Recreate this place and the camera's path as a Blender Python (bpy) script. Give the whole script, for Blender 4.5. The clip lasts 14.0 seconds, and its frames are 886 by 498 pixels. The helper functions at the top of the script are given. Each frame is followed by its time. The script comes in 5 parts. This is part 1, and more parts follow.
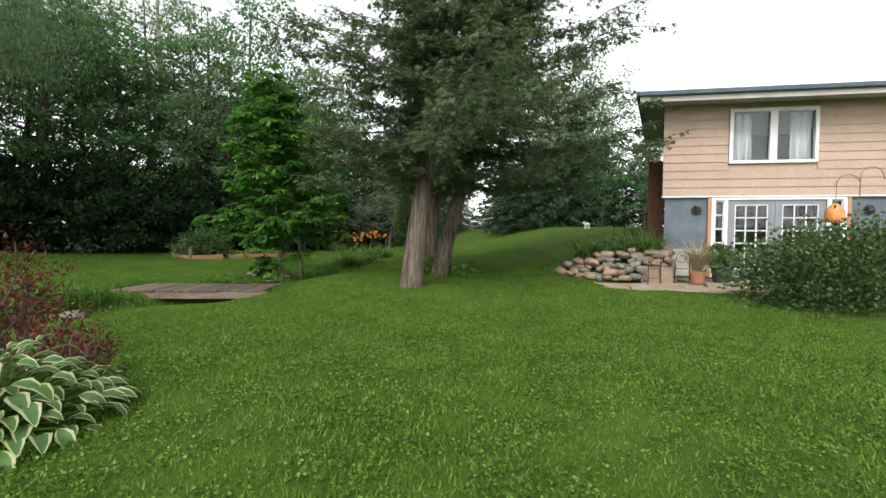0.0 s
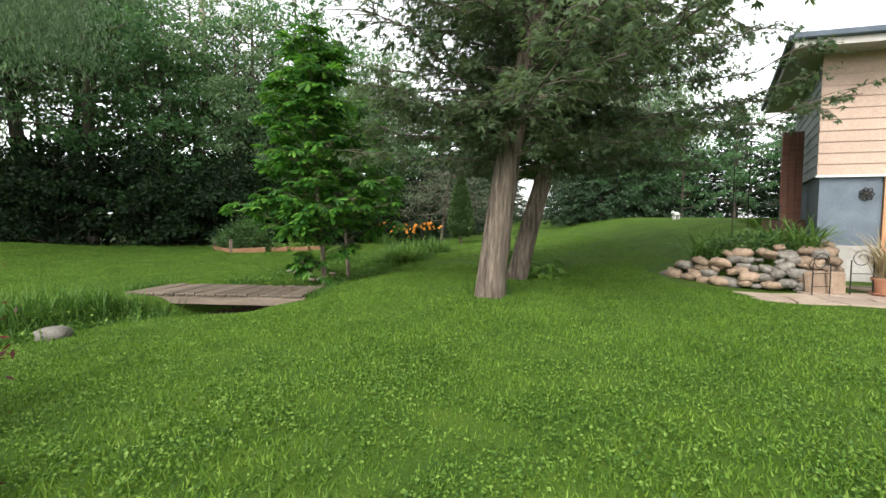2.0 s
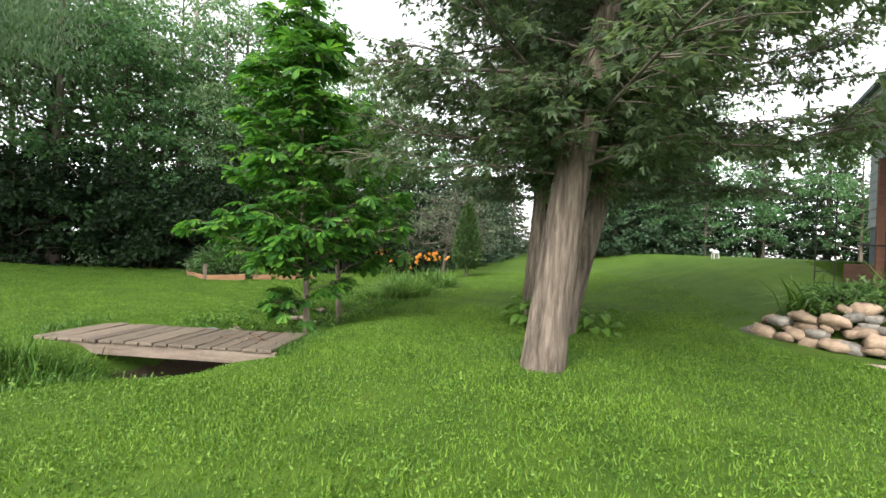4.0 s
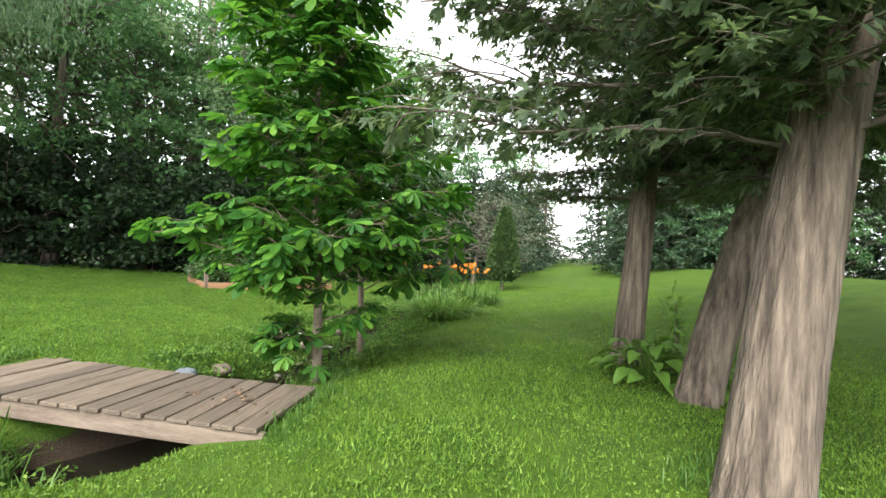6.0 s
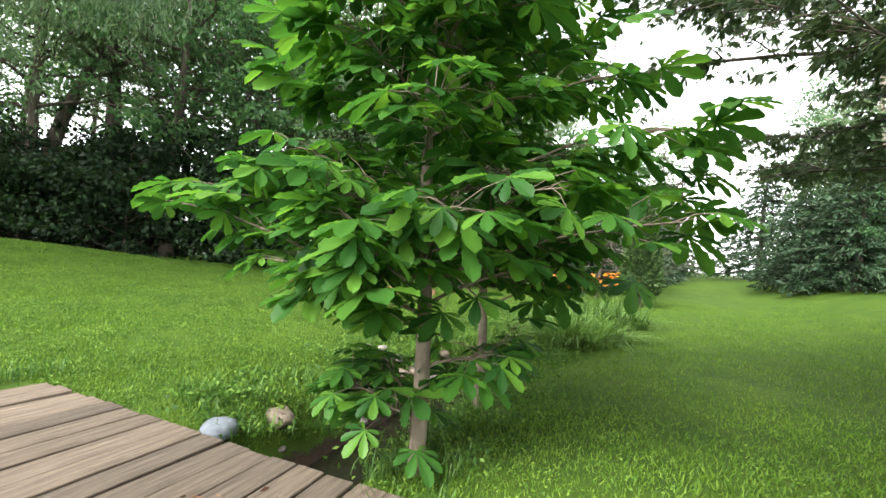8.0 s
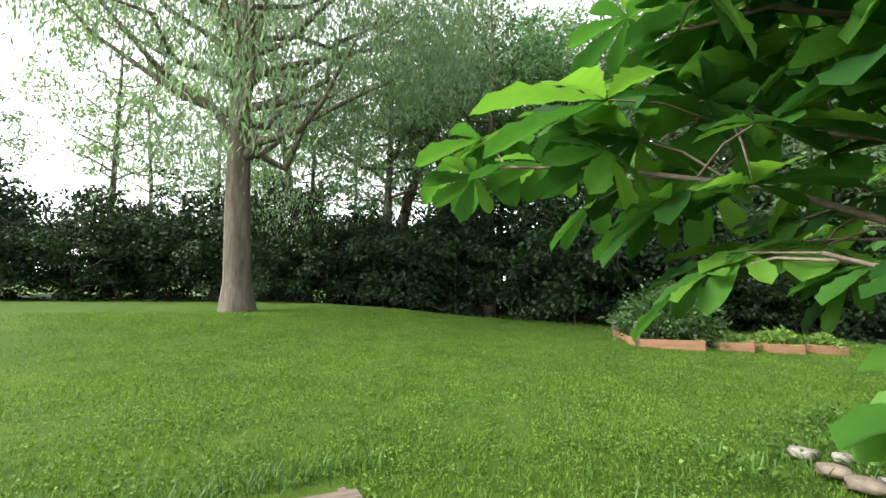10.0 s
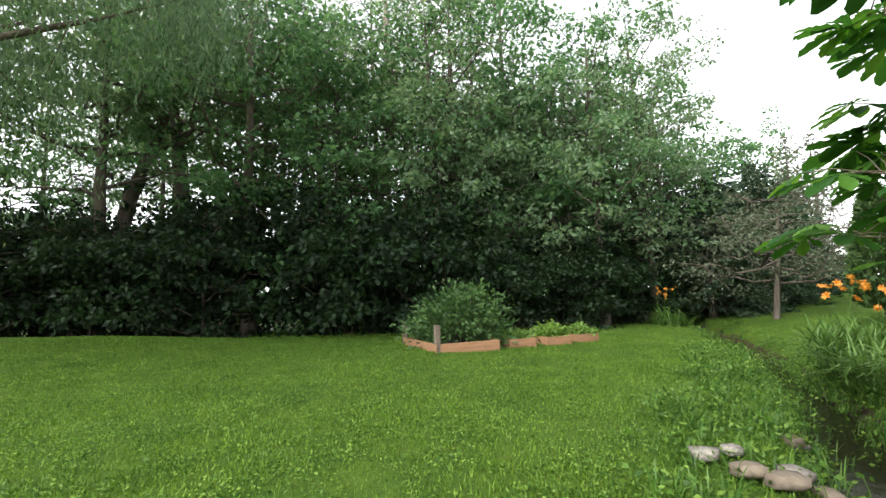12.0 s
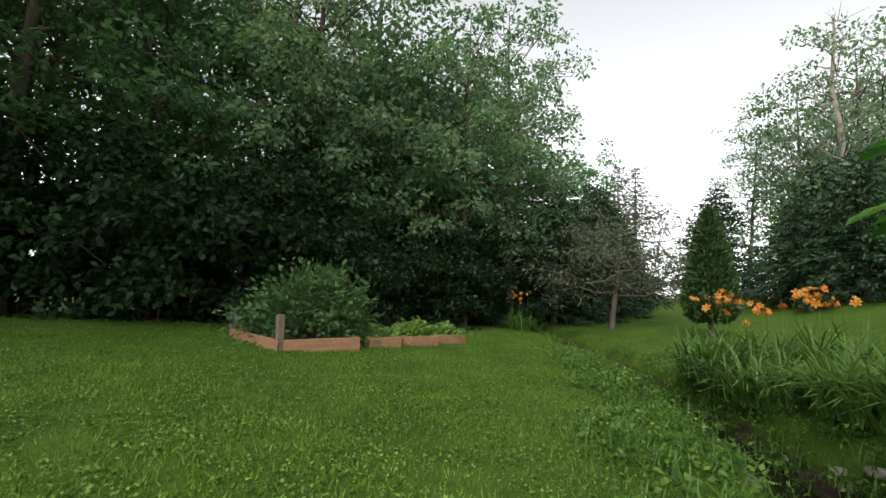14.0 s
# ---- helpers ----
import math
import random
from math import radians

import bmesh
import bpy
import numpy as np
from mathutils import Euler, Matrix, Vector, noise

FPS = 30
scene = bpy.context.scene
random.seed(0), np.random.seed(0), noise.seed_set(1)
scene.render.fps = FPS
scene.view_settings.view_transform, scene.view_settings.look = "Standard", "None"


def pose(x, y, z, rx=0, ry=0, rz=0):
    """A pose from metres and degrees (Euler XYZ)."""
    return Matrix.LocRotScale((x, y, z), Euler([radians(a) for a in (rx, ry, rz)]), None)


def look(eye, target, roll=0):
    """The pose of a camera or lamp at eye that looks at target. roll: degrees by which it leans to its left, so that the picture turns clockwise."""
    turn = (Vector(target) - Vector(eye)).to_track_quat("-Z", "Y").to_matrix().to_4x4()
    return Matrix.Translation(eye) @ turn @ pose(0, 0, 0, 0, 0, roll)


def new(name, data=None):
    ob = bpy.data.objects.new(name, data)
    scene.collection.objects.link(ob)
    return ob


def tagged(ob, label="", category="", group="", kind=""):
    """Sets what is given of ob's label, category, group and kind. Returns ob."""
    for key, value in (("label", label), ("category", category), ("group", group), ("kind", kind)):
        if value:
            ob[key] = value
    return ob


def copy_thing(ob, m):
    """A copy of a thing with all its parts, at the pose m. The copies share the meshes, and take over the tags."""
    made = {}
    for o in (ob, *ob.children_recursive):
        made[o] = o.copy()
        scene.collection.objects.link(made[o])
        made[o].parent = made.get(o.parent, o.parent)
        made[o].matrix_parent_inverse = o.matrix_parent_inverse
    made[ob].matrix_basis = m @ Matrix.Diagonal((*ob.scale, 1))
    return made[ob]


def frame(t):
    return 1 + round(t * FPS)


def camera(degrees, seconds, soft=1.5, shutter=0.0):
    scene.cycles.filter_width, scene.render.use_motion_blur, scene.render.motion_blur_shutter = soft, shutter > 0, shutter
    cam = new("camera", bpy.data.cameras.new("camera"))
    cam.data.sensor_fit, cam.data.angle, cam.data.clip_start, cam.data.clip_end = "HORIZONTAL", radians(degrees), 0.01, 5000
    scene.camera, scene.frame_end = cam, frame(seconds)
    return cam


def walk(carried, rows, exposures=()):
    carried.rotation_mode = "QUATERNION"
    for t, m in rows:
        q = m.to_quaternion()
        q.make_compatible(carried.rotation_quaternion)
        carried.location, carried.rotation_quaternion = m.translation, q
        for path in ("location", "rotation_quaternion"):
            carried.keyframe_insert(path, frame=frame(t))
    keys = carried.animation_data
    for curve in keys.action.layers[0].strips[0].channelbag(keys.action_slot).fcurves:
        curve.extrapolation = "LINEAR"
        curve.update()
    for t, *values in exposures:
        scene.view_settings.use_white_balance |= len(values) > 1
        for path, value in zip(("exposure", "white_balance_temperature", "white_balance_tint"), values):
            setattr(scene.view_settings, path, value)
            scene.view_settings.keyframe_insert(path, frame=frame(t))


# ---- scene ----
cam = camera(87.0, 14.0)
PATH = [
    (0, (0.047, -0.089, 1.282), (0.043, 1.908, 1.185), 0.16),
    (0.5, (-0.149, 0.524, 1.268), (-0.153, 2.521, 1.163), 0.38),
    (1, (-0.224, 1.121, 1.253), (-0.32, 3.115, 1.142), 0.28),
    (1.5, (-0.391, 1.697, 1.298), (-0.552, 3.686, 1.167), 0.09),
    (2, (-0.657, 2.314, 1.248), (-0.852, 4.3, 1.113), 0.1),
    (2.5, (-0.823, 2.952, 1.219), (-1.019, 4.939, 1.096), 0.51),
    (3, (-1.079, 3.514, 1.193), (-1.234, 5.507, 1.136), 1.08),
    (3.2, (-1.141, 3.715, 1.187), (-1.284, 5.71, 1.161), 1.18),
    (5.3, (-1.824, 5.945, 1.439), (-2.065, 7.931, 1.439), 3.7),
    (5.5, (-1.957, 6.16, 1.436), (-2.198, 8.145, 1.448), 3.5),
    (6, (-2.146, 6.833, 1.372), (-2.394, 8.817, 1.379), 3.5),
    (6.5, (-2.411, 7.529, 1.288), (-2.673, 9.512, 1.297), 3.4),
    (7, (-2.636, 8.111, 1.273), (-2.952, 10.086, 1.281), 4.1),
    (7.5, (-2.85, 8.678, 1.289), (-3.271, 10.633, 1.296), 4.9),
    (8, (-3.151, 9.203, 1.241), (-3.813, 11.09, 1.239), 5.5),
    (8.5, (-3.509, 9.717, 1.219), (-4.471, 11.471, 1.22), 6.5),
    (9, (-3.755, 10.054, 1.146), (-5.068, 11.56, 1.24), 4.3),
    (9.2, (-3.92, 10.17, 1.13), (-5.355, 11.555, 1.24), 4.1),
    (10.2, (-5.03, 10.72, 0.97), (-6.68, 11.83, 1.14), 0.6),
    (11.3, (-6.092, 11.132, 0.838), (-7.274, 12.729, 1.065), -2.3),
    (11.5, (-6.241, 11.18, 0.865), (-7.238, 12.9, 1.078), -2.2),
    (12, (-6.557, 11.393, 0.871), (-7.413, 13.188, 1.085), -2.2),
    (12.5, (-6.808, 11.619, 0.828), (-7.571, 13.446, 1.114), -2.4),
    (13, (-7.123, 12.089, 0.729), (-7.714, 13.97, 1.069), -1.8),
    (13.5, (-7.399, 12.504, 0.73), (-7.8, 14.44, 1.035), 0.2),
    (14, (-7.542, 12.94, 0.73), (-7.765, 14.917, 0.932), 2.1),
]
walk(cam, [(t, look(eye, target, roll)) for t, eye, target, roll in PATH],
     exposures=[(0.0, 1.10), (1.0, 1.17), (1.5, 1.37), (2.5, 1.77), (3.2, 1.92), (5.5, 2.22), (7.5, 2.47), (9.2, 2.42), (11.3, 1.72), (12.5, 1.92), (13.2, 1.58), (14.0, 1.03)])

# ---- overcast daylight ----
world = bpy.data.worlds.new("overcast_sky")
scene.world = world
world.use_nodes = True
wn, wl = world.node_tree.nodes, world.node_tree.links
sky = wn.new("ShaderNodeTexSky")
sky.sky_type = 'NISHITA'
sky.sun_disc = False
sky.sun_elevation = radians(44)
sky.sun_rotation = radians(198)
sky.air_density, sky.dust_density, sky.ozone_density = 1.0, 1.0, 1.0
grey = wn.new("ShaderNodeHueSaturation")
grey.inputs["Saturation"].default_value = 0.12
wl.new(sky.outputs["Color"], grey.inputs["Color"])
wl.new(grey.outputs["Color"], wn["Background"].inputs["Color"])
wn["Background"].inputs["Strength"].default_value = 0.15
sun = new("sun", bpy.data.lights.new("sun", "SUN"))
sun.data.energy = 1.5
sun.data.angle = radians(30)
sun.data.color = (1.0, 0.97, 0.92)
sun.matrix_world = look((-10, -30, 30), (0, 0, 0))

# ---- materials ----
def nodes_of(name):
    m = bpy.data.materials.new(name)
    m.use_nodes = True
    nt = m.node_tree
    return m, nt, nt.nodes["Principled BSDF"]


def ramp_of(nt, fac, stops):
    r = nt.nodes.new("ShaderNodeValToRGB")
    els = r.color_ramp.elements
    while len(els) < len(stops):
        els.new(0.5)
    for e, (p, c) in zip(els, stops):
        e.position, e.color = p, (*c, 1)
    nt.links.new(fac, r.inputs["Fac"])
    return r.outputs["Color"]


def noise_of(nt, scale, detail=4, rough=0.55, stretch=(1, 1, 1)):
    tc = nt.nodes.new("ShaderNodeTexCoord")
    mp = nt.nodes.new("ShaderNodeMapping")
    mp.inputs["Scale"].default_value = stretch
    n = nt.nodes.new("ShaderNodeTexNoise")
    n.inputs["Scale"].default_value, n.inputs["Detail"].default_value, n.inputs["Roughness"].default_value = scale, detail, rough
    nt.links.new(tc.outputs["Object"], mp.inputs["Vector"])
    nt.links.new(mp.outputs["Vector"], n.inputs["Vector"])
    return n.outputs["Fac"]


def mix_of(nt, a, b, fac, mode='MIX'):
    m = nt.nodes.new("ShaderNodeMix")
    m.data_type, m.blend_type = 'RGBA', mode
    if isinstance(fac, float):
        m.inputs[0].default_value = fac
    else:
        nt.links.new(fac, m.inputs[0])
    for sock, v in ((m.inputs[6], a), (m.inputs[7], b)):
        if isinstance(v, tuple):
            sock.default_value = (*v, 1)
        else:
            nt.links.new(v, sock)
    return m.outputs[2]


def surface(name, c1, c2, scale=6.0, rough=0.8, bump=0.3, fine=40.0, stretch=(1, 1, 1), metal=0.0, vary=0.25, bump_dist=0.01, band=(0.32, 0.68)):
    """Two scales of colour variation, a fine bump, and a shift of tone from piece to piece."""
    m, nt, b = nodes_of(name)
    big = noise_of(nt, scale, 5, 0.6, stretch)
    small = noise_of(nt, fine, 3, 0.6, stretch)
    col = ramp_of(nt, big, [(band[0], c1), (band[1], c2)])
    col = mix_of(nt, col, ramp_of(nt, small, [(0.3, (0.55, 0.55, 0.55)), (0.7, (1.0, 1.0, 1.0))]), 0.6, 'MULTIPLY')
    if vary:
        info = nt.nodes.new("ShaderNodeObjectInfo")
        col = mix_of(nt, col, ramp_of(nt, info.outputs["Random"], [(0.0, (1 - vary,) * 3), (1.0, (1.0, 1.0, 1.0))]), 1.0, 'MULTIPLY')
    nt.links.new(col, b.inputs["Base Color"])
    b.inputs["Roughness"].default_value, b.inputs["Metallic"].default_value = rough, metal
    if bump:
        bp = nt.nodes.new("ShaderNodeBump")
        bp.inputs["Strength"].default_value, bp.inputs["Distance"].default_value = bump, bump_dist
        nt.links.new(small, bp.inputs["Height"])
        nt.links.new(bp.outputs["Normal"], b.inputs["Normal"])
    return m


def foliage(name, dark, mid, light, through_light=0.35, rough=0.55, vein=30.0):
    """Leaves: tone from leaf to leaf, part of the light passes through."""
    m, nt, b = nodes_of(name)
    geo = nt.nodes.new("ShaderNodeNewGeometry")
    col = ramp_of(nt, geo.outputs["Random Per Island"], [(0.0, dark), (0.55, mid), (1.0, light)])
    col = mix_of(nt, col, ramp_of(nt, noise_of(nt, 1.1, 4, 0.65), [(0.34, (0.62, 0.68, 0.62)), (0.64, (1.0, 1.0, 1.0))]), 0.8, 'MULTIPLY')
    col = mix_of(nt, col, ramp_of(nt, noise_of(nt, vein, 2), [(0.3, (0.8, 0.8, 0.8)), (0.7, (1.0, 1.0, 1.0))]), 0.6, 'MULTIPLY')
    info = nt.nodes.new("ShaderNodeObjectInfo")
    col = mix_of(nt, col, ramp_of(nt, info.outputs["Random"], [(0.0, (0.84, 0.86, 0.86)), (0.5, (0.97, 0.97, 0.97)), (1.0, (1.0, 1.0, 0.85))]), 1.0, 'MULTIPLY')
    nt.links.new(col, b.inputs["Base Color"])
    b.inputs["Roughness"].default_value = rough
    b.inputs["Specular IOR Level"].default_value = 0.3
    tr = nt.nodes.new("ShaderNodeBsdfTranslucent")
    nt.links.new(mix_of(nt, col, (1.0, 1.0, 0.6), 0.8, 'MULTIPLY'), tr.inputs["Color"])
    mx = nt.nodes.new("ShaderNodeMixShader")
    mx.inputs["Fac"].default_value = through_light
    nt.links.new(b.outputs["BSDF"], mx.inputs[1])
    nt.links.new(tr.outputs["BSDF"], mx.inputs[2])
    nt.links.new(mx.outputs["Shader"], nt.nodes["Material Output"].inputs["Surface"])
    return m


def lawn_material():
    m, nt, b = nodes_of("lawn")
    big = noise_of(nt, 0.35, 4)
    patch = noise_of(nt, 1.6, 5, 0.65)
    fine = noise_of(nt, 55.0, 4, 0.7)
    col = ramp_of(nt, big, [(0.3, (0.045, 0.092, 0.010)), (0.7, (0.077, 0.142, 0.015))])
    col = mix_of(nt, col, ramp_of(nt, patch, [(0.35, (0.039, 0.088, 0.012)), (0.62, (0.092, 0.152, 0.017)), (0.8, (0.13, 0.13, 0.035))]), 0.55)
    col = mix_of(nt, col, ramp_of(nt, fine, [(0.3, (0.40, 0.43, 0.35)), (0.65, (1.0, 1.0, 1.0))]), 0.8, 'MULTIPLY')
    # bare wet earth in the stream's cut, with a ragged edge
    at = nt.nodes.new("ShaderNodeAttribute")
    at.attribute_name = "earth"
    add = nt.nodes.new("ShaderNodeMath")
    add.operation = 'MULTIPLY_ADD'
    nt.links.new(noise_of(nt, 7.0, 4, 0.7), add.inputs[0])
    add.inputs[1].default_value = 0.7
    nt.links.new(at.outputs["Fac"], add.inputs[2])
    earth = ramp_of(nt, fine, [(0.3, (0.022, 0.015, 0.010)), (0.7, (0.070, 0.050, 0.033))])
    col = mix_of(nt, col, earth, ramp_of(nt, add.outputs[0], [(0.78, (0.0, 0.0, 0.0)), (0.90, (1.0, 1.0, 1.0))]))
    nt.links.new(col, b.inputs["Base Color"])
    b.inputs["Roughness"].default_value = 0.85
    b.inputs["Specular IOR Level"].default_value = 0.15
    bp = nt.nodes.new("ShaderNodeBump")
    bp.inputs["Strength"].default_value, bp.inputs["Distance"].default_value = 0.7, 0.03
    nt.links.new(fine, bp.inputs["Height"])
    nt.links.new(bp.outputs["Normal"], b.inputs["Normal"])
    return m


def glass_material():
    m, nt, b = nodes_of("window_glass")
    b.inputs["Base Color"].default_value = (0.9, 0.95, 0.95, 1)
    b.inputs["Roughness"].default_value = 0.02
    b.inputs["Transmission Weight"].default_value = 1.0
    b.inputs["IOR"].default_value = 1.45
    return m


def water_material():
    m, nt, b = nodes_of("stream_water")
    b.inputs["Base Color"].default_value = (0.012, 0.010, 0.007, 1)
    b.inputs["Roughness"].default_value = 0.08
    bp = nt.nodes.new("ShaderNodeBump")
    bp.inputs["Strength"].default_value, bp.inputs["Distance"].default_value = 0.5, 0.02
    nt.links.new(noise_of(nt, 9.0, 4), bp.inputs["Height"])
    nt.links.new(bp.outputs["Normal"], b.inputs["Normal"])
    return m


LAWN = lawn_material()
GRASS = foliage("grass_blades", (0.066, 0.145, 0.016), (0.138, 0.262, 0.027), (0.238, 0.360, 0.058), 0.4, 0.6)
CLOVER = foliage("clover", (0.044, 0.115, 0.016), (0.135, 0.260, 0.034), (0.300, 0.450, 0.085), 0.45, 0.6)
SOIL = surface("wet_soil", (0.030, 0.021, 0.014), (0.065, 0.046, 0.030), 3, 0.9, 0.6, 40)
CEDAR_BARK = surface("cedar_bark", (0.060, 0.044, 0.032), (0.26, 0.205, 0.155), 15, 0.95, 1.0, 42, (1, 1, 0.07), bump_dist=0.04, band=(0.35, 0.65))
BARK = surface("rough_bark", (0.07, 0.055, 0.04), (0.17, 0.14, 0.11), 6, 0.95, 0.9, 22, (1, 1, 0.2), bump_dist=0.03)
WILLOW_BARK = surface("furrowed_bark", (0.09, 0.07, 0.05), (0.21, 0.175, 0.135), 6, 0.95, 1.0, 18, (1, 1, 0.18), bump_dist=0.04)
DEAD_WOOD = surface("bleached_deadwood", (0.28, 0.22, 0.18), (0.45, 0.38, 0.32), 5, 0.9, 0.5, 30, (1, 1, 0.2))
SAPLING_BARK = surface("smooth_bark", (0.13, 0.10, 0.07), (0.24, 0.19, 0.14), 9, 0.85, 0.4, 40, (1, 1, 0.4))
CEDAR_LEAF = foliage("cedar_foliage", (0.085, 0.138, 0.082), (0.140, 0.205, 0.118), (0.210, 0.275, 0.150), 0.6)
# both woodland greens are lightened and cooled to carry the bright haze
WOOD_LEAF = foliage("broad_leaf", (0.080, 0.185, 0.086), (0.140, 0.285, 0.130), (0.225, 0.390, 0.180), 0.6)
WOOD_LEAF_B = foliage("hazy_pale_leaf", (0.150, 0.245, 0.145), (0.230, 0.345, 0.205), (0.310, 0.430, 0.265), 0.6)
# near-black: the shade under the canopy is put into this leaf colour
SHADED_LEAF = foliage("shaded_understorey_leaf", (0.010, 0.026, 0.010), (0.021, 0.050, 0.018), (0.046, 0.094, 0.031), 0.35)
SPRUCE_LEAF = foliage("spruce_needles", (0.020, 0.048, 0.024), (0.036, 0.074, 0.036), (0.060, 0.105, 0.050), 0.2)
CHESTNUT_LEAF = foliage("chestnut_leaf", (0.034, 0.120, 0.026), (0.078, 0.225, 0.036), (0.185, 0.390, 0.050), 0.55, 0.45, 45)
DECK = surface("weathered_planks", (0.095, 0.070, 0.048), (0.26, 0.20, 0.145), 4, 0.85, 0.5, 24, (7, 0.5, 7), vary=0.45)
DECK_SIDE = surface("weathered_beam", (0.15, 0.11, 0.08), (0.28, 0.215, 0.165), 3, 0.85, 0.4, 24, (0.6, 5, 5))
BED_WOOD = surface("orange_stained_timber", (0.30, 0.15, 0.075), (0.44, 0.24, 0.13), 4, 0.8, 0.4, 25, (0.6, 6, 6))
SIDING = surface("peach_lap_siding", (0.43, 0.305, 0.235), (0.49, 0.355, 0.275), 1.2, 0.75, 0.15, 35, vary=0.06)
SIDING_GREY = surface("pale_grey_siding", (0.33, 0.35, 0.37), (0.42, 0.44, 0.46), 1.2, 0.75, 0.15, 35, vary=0.06)
STUCCO = surface("blue_grey_stucco", (0.105, 0.130, 0.155), (0.155, 0.185, 0.215), 2.0, 0.9, 0.4, 60, vary=0.0)
FOOTING = surface("concrete", (0.36, 0.34, 0.31), (0.48, 0.46, 0.42), 2.5, 0.95, 0.4, 50, vary=0.0)
WHITE = surface("white_paint", (0.70, 0.70, 0.69), (0.80, 0.80, 0.79), 3, 0.5, 0.1, 40, vary=0.0)
DOOR_GREY = surface("grey_door_paint", (0.20, 0.215, 0.24), (0.25, 0.265, 0.29), 3, 0.5, 0.1, 40, vary=0.0)
SOFFIT = surface("soffit_paint", (0.42, 0.39, 0.36), (0.50, 0.47, 0.44), 2, 0.8, 0.1, 40, vary=0.0)
ROOFING = surface("dark_shingle", (0.05, 0.055, 0.065), (0.10, 0.11, 0.13), 3, 0.9, 0.4, 40)
FASCIA = surface("dark_fascia", (0.055, 0.075, 0.10), (0.09, 0.12, 0.15), 3, 0.6, 0.1, 40, vary=0.0)
CURTAIN = surface("pale_curtain", (0.45, 0.46, 0.47), (0.58, 0.59, 0.60), 3, 0.9, 0.2, 30, (6, 6, 0.5), vary=0.0)
ORANGE_WOOD = surface("raw_cedar_trim", (0.40, 0.19, 0.09), (0.52, 0.28, 0.15), 4, 0.8, 0.3, 30, (5, 5, 0.5), vary=0.0)
STONE = surface("fieldstone", (0.16, 0.145, 0.125), (0.37, 0.335, 0.285), 3.5, 0.9, 0.6, 24, vary=0.45, bump_dist=0.02)
STONE_RED = surface("reddish_fieldstone", (0.29, 0.20, 0.135), (0.46, 0.335, 0.235), 3.5, 0.9, 0.6, 24, vary=0.35, bump_dist=0.02)
STONE_BROWN = surface("brown_fieldstone", (0.15, 0.115, 0.085), (0.31, 0.25, 0.185), 3.5, 0.9, 0.6, 24, vary=0.35, bump_dist=0.02)
FLAG = surface("buff_flagstone", (0.35, 0.265, 0.20), (0.46, 0.365, 0.285), 2, 0.9, 0.4, 30, vary=0.2)
GLASS = glass_material()
WATER = water_material()
# interior gloom put into the colour of floor and ceiling
UNLIT_ROOM = surface("unlit_room", (0.04, 0.04, 0.045), (0.06, 0.06, 0.065), 1, 0.9, 0.0, 20, vary=0.0)
IRON = surface("black_iron", (0.02, 0.02, 0.02), (0.05, 0.045, 0.04), 8, 0.6, 0.2, 60, metal=0.6, vary=0.0)
RUST_IRON = surface("rusty_iron", (0.16, 0.10, 0.07), (0.28, 0.20, 0.15), 8, 0.8, 0.3, 60, metal=0.3, vary=0.0)

# ---- shared builders ----
def link_mesh(name, verts, faces, material, parent=None, label="", smooth=False):
    me = bpy.data.meshes.new(name)
    verts = np.asarray(verts, dtype=np.float64).reshape(-1, 3)
    if isinstance(faces, np.ndarray):
        n, k = faces.shape
        me.vertices.add(len(verts))
        me.vertices.foreach_set("co", verts.ravel())
        me.loops.add(n * k)
        me.loops.foreach_set("vertex_index", faces.astype(np.int32).ravel())
        me.polygons.add(n)
        me.polygons.foreach_set("loop_start", np.arange(0, n * k, k, dtype=np.int32))
        me.update(calc_edges=True)
    else:
        me.from_pydata([tuple(v) for v in verts], [], faces)
    me.materials.append(material)
    if smooth:
        me.polygons.foreach_set("use_smooth", [True] * len(me.polygons))
    ob = new(name, me)
    if parent:
        ob.parent = parent
    if label:
        ob["label"] = label
    return ob


def part(name, bm, material, parent=None, label="", smooth=False):
    me = bpy.data.meshes.new(name)
    bmesh.ops.recalc_face_normals(bm, faces=bm.faces)
    bm.to_mesh(me)
    bm.free()
    me.materials.append(material)
    if smooth:
        me.polygons.foreach_set("use_smooth", [True] * len(me.polygons))
    ob = new(name, me)
    if parent:
        ob.parent = parent
    if label:
        ob["label"] = label
    return ob


def thing(name, label, category, m=None, group="", kind=""):
    ob = tagged(new(name), label, category, group, kind)
    if m:
        ob.matrix_world = m
    return ob


def add_box(bm, x0, x1, y0, y1, z0, z1, bevel=0.0, m=None):
    r = bmesh.ops.create_cube(bm, size=1.0)
    bmesh.ops.transform(bm, verts=r["verts"], matrix=Matrix.Translation(((x0 + x1) / 2, (y0 + y1) / 2, (z0 + z1) / 2)) @ Matrix.Diagonal((x1 - x0, y1 - y0, z1 - z0, 1)))
    vs = r["verts"]
    if bevel:
        es = list({e for v in vs for e in v.link_edges})
        out = bmesh.ops.bevel(bm, geom=es, offset=bevel, segments=1, affect='EDGES')
        vs = list({v for f in out["faces"] for v in f.verts} | {v for v in vs if v.is_valid})
    if m:
        bmesh.ops.transform(bm, verts=vs, matrix=m)
    return vs


def box_bm(*a, bevel=0.0, m=None):
    bm = bmesh.new()
    add_box(bm, *a, bevel=bevel, m=m)
    return bm


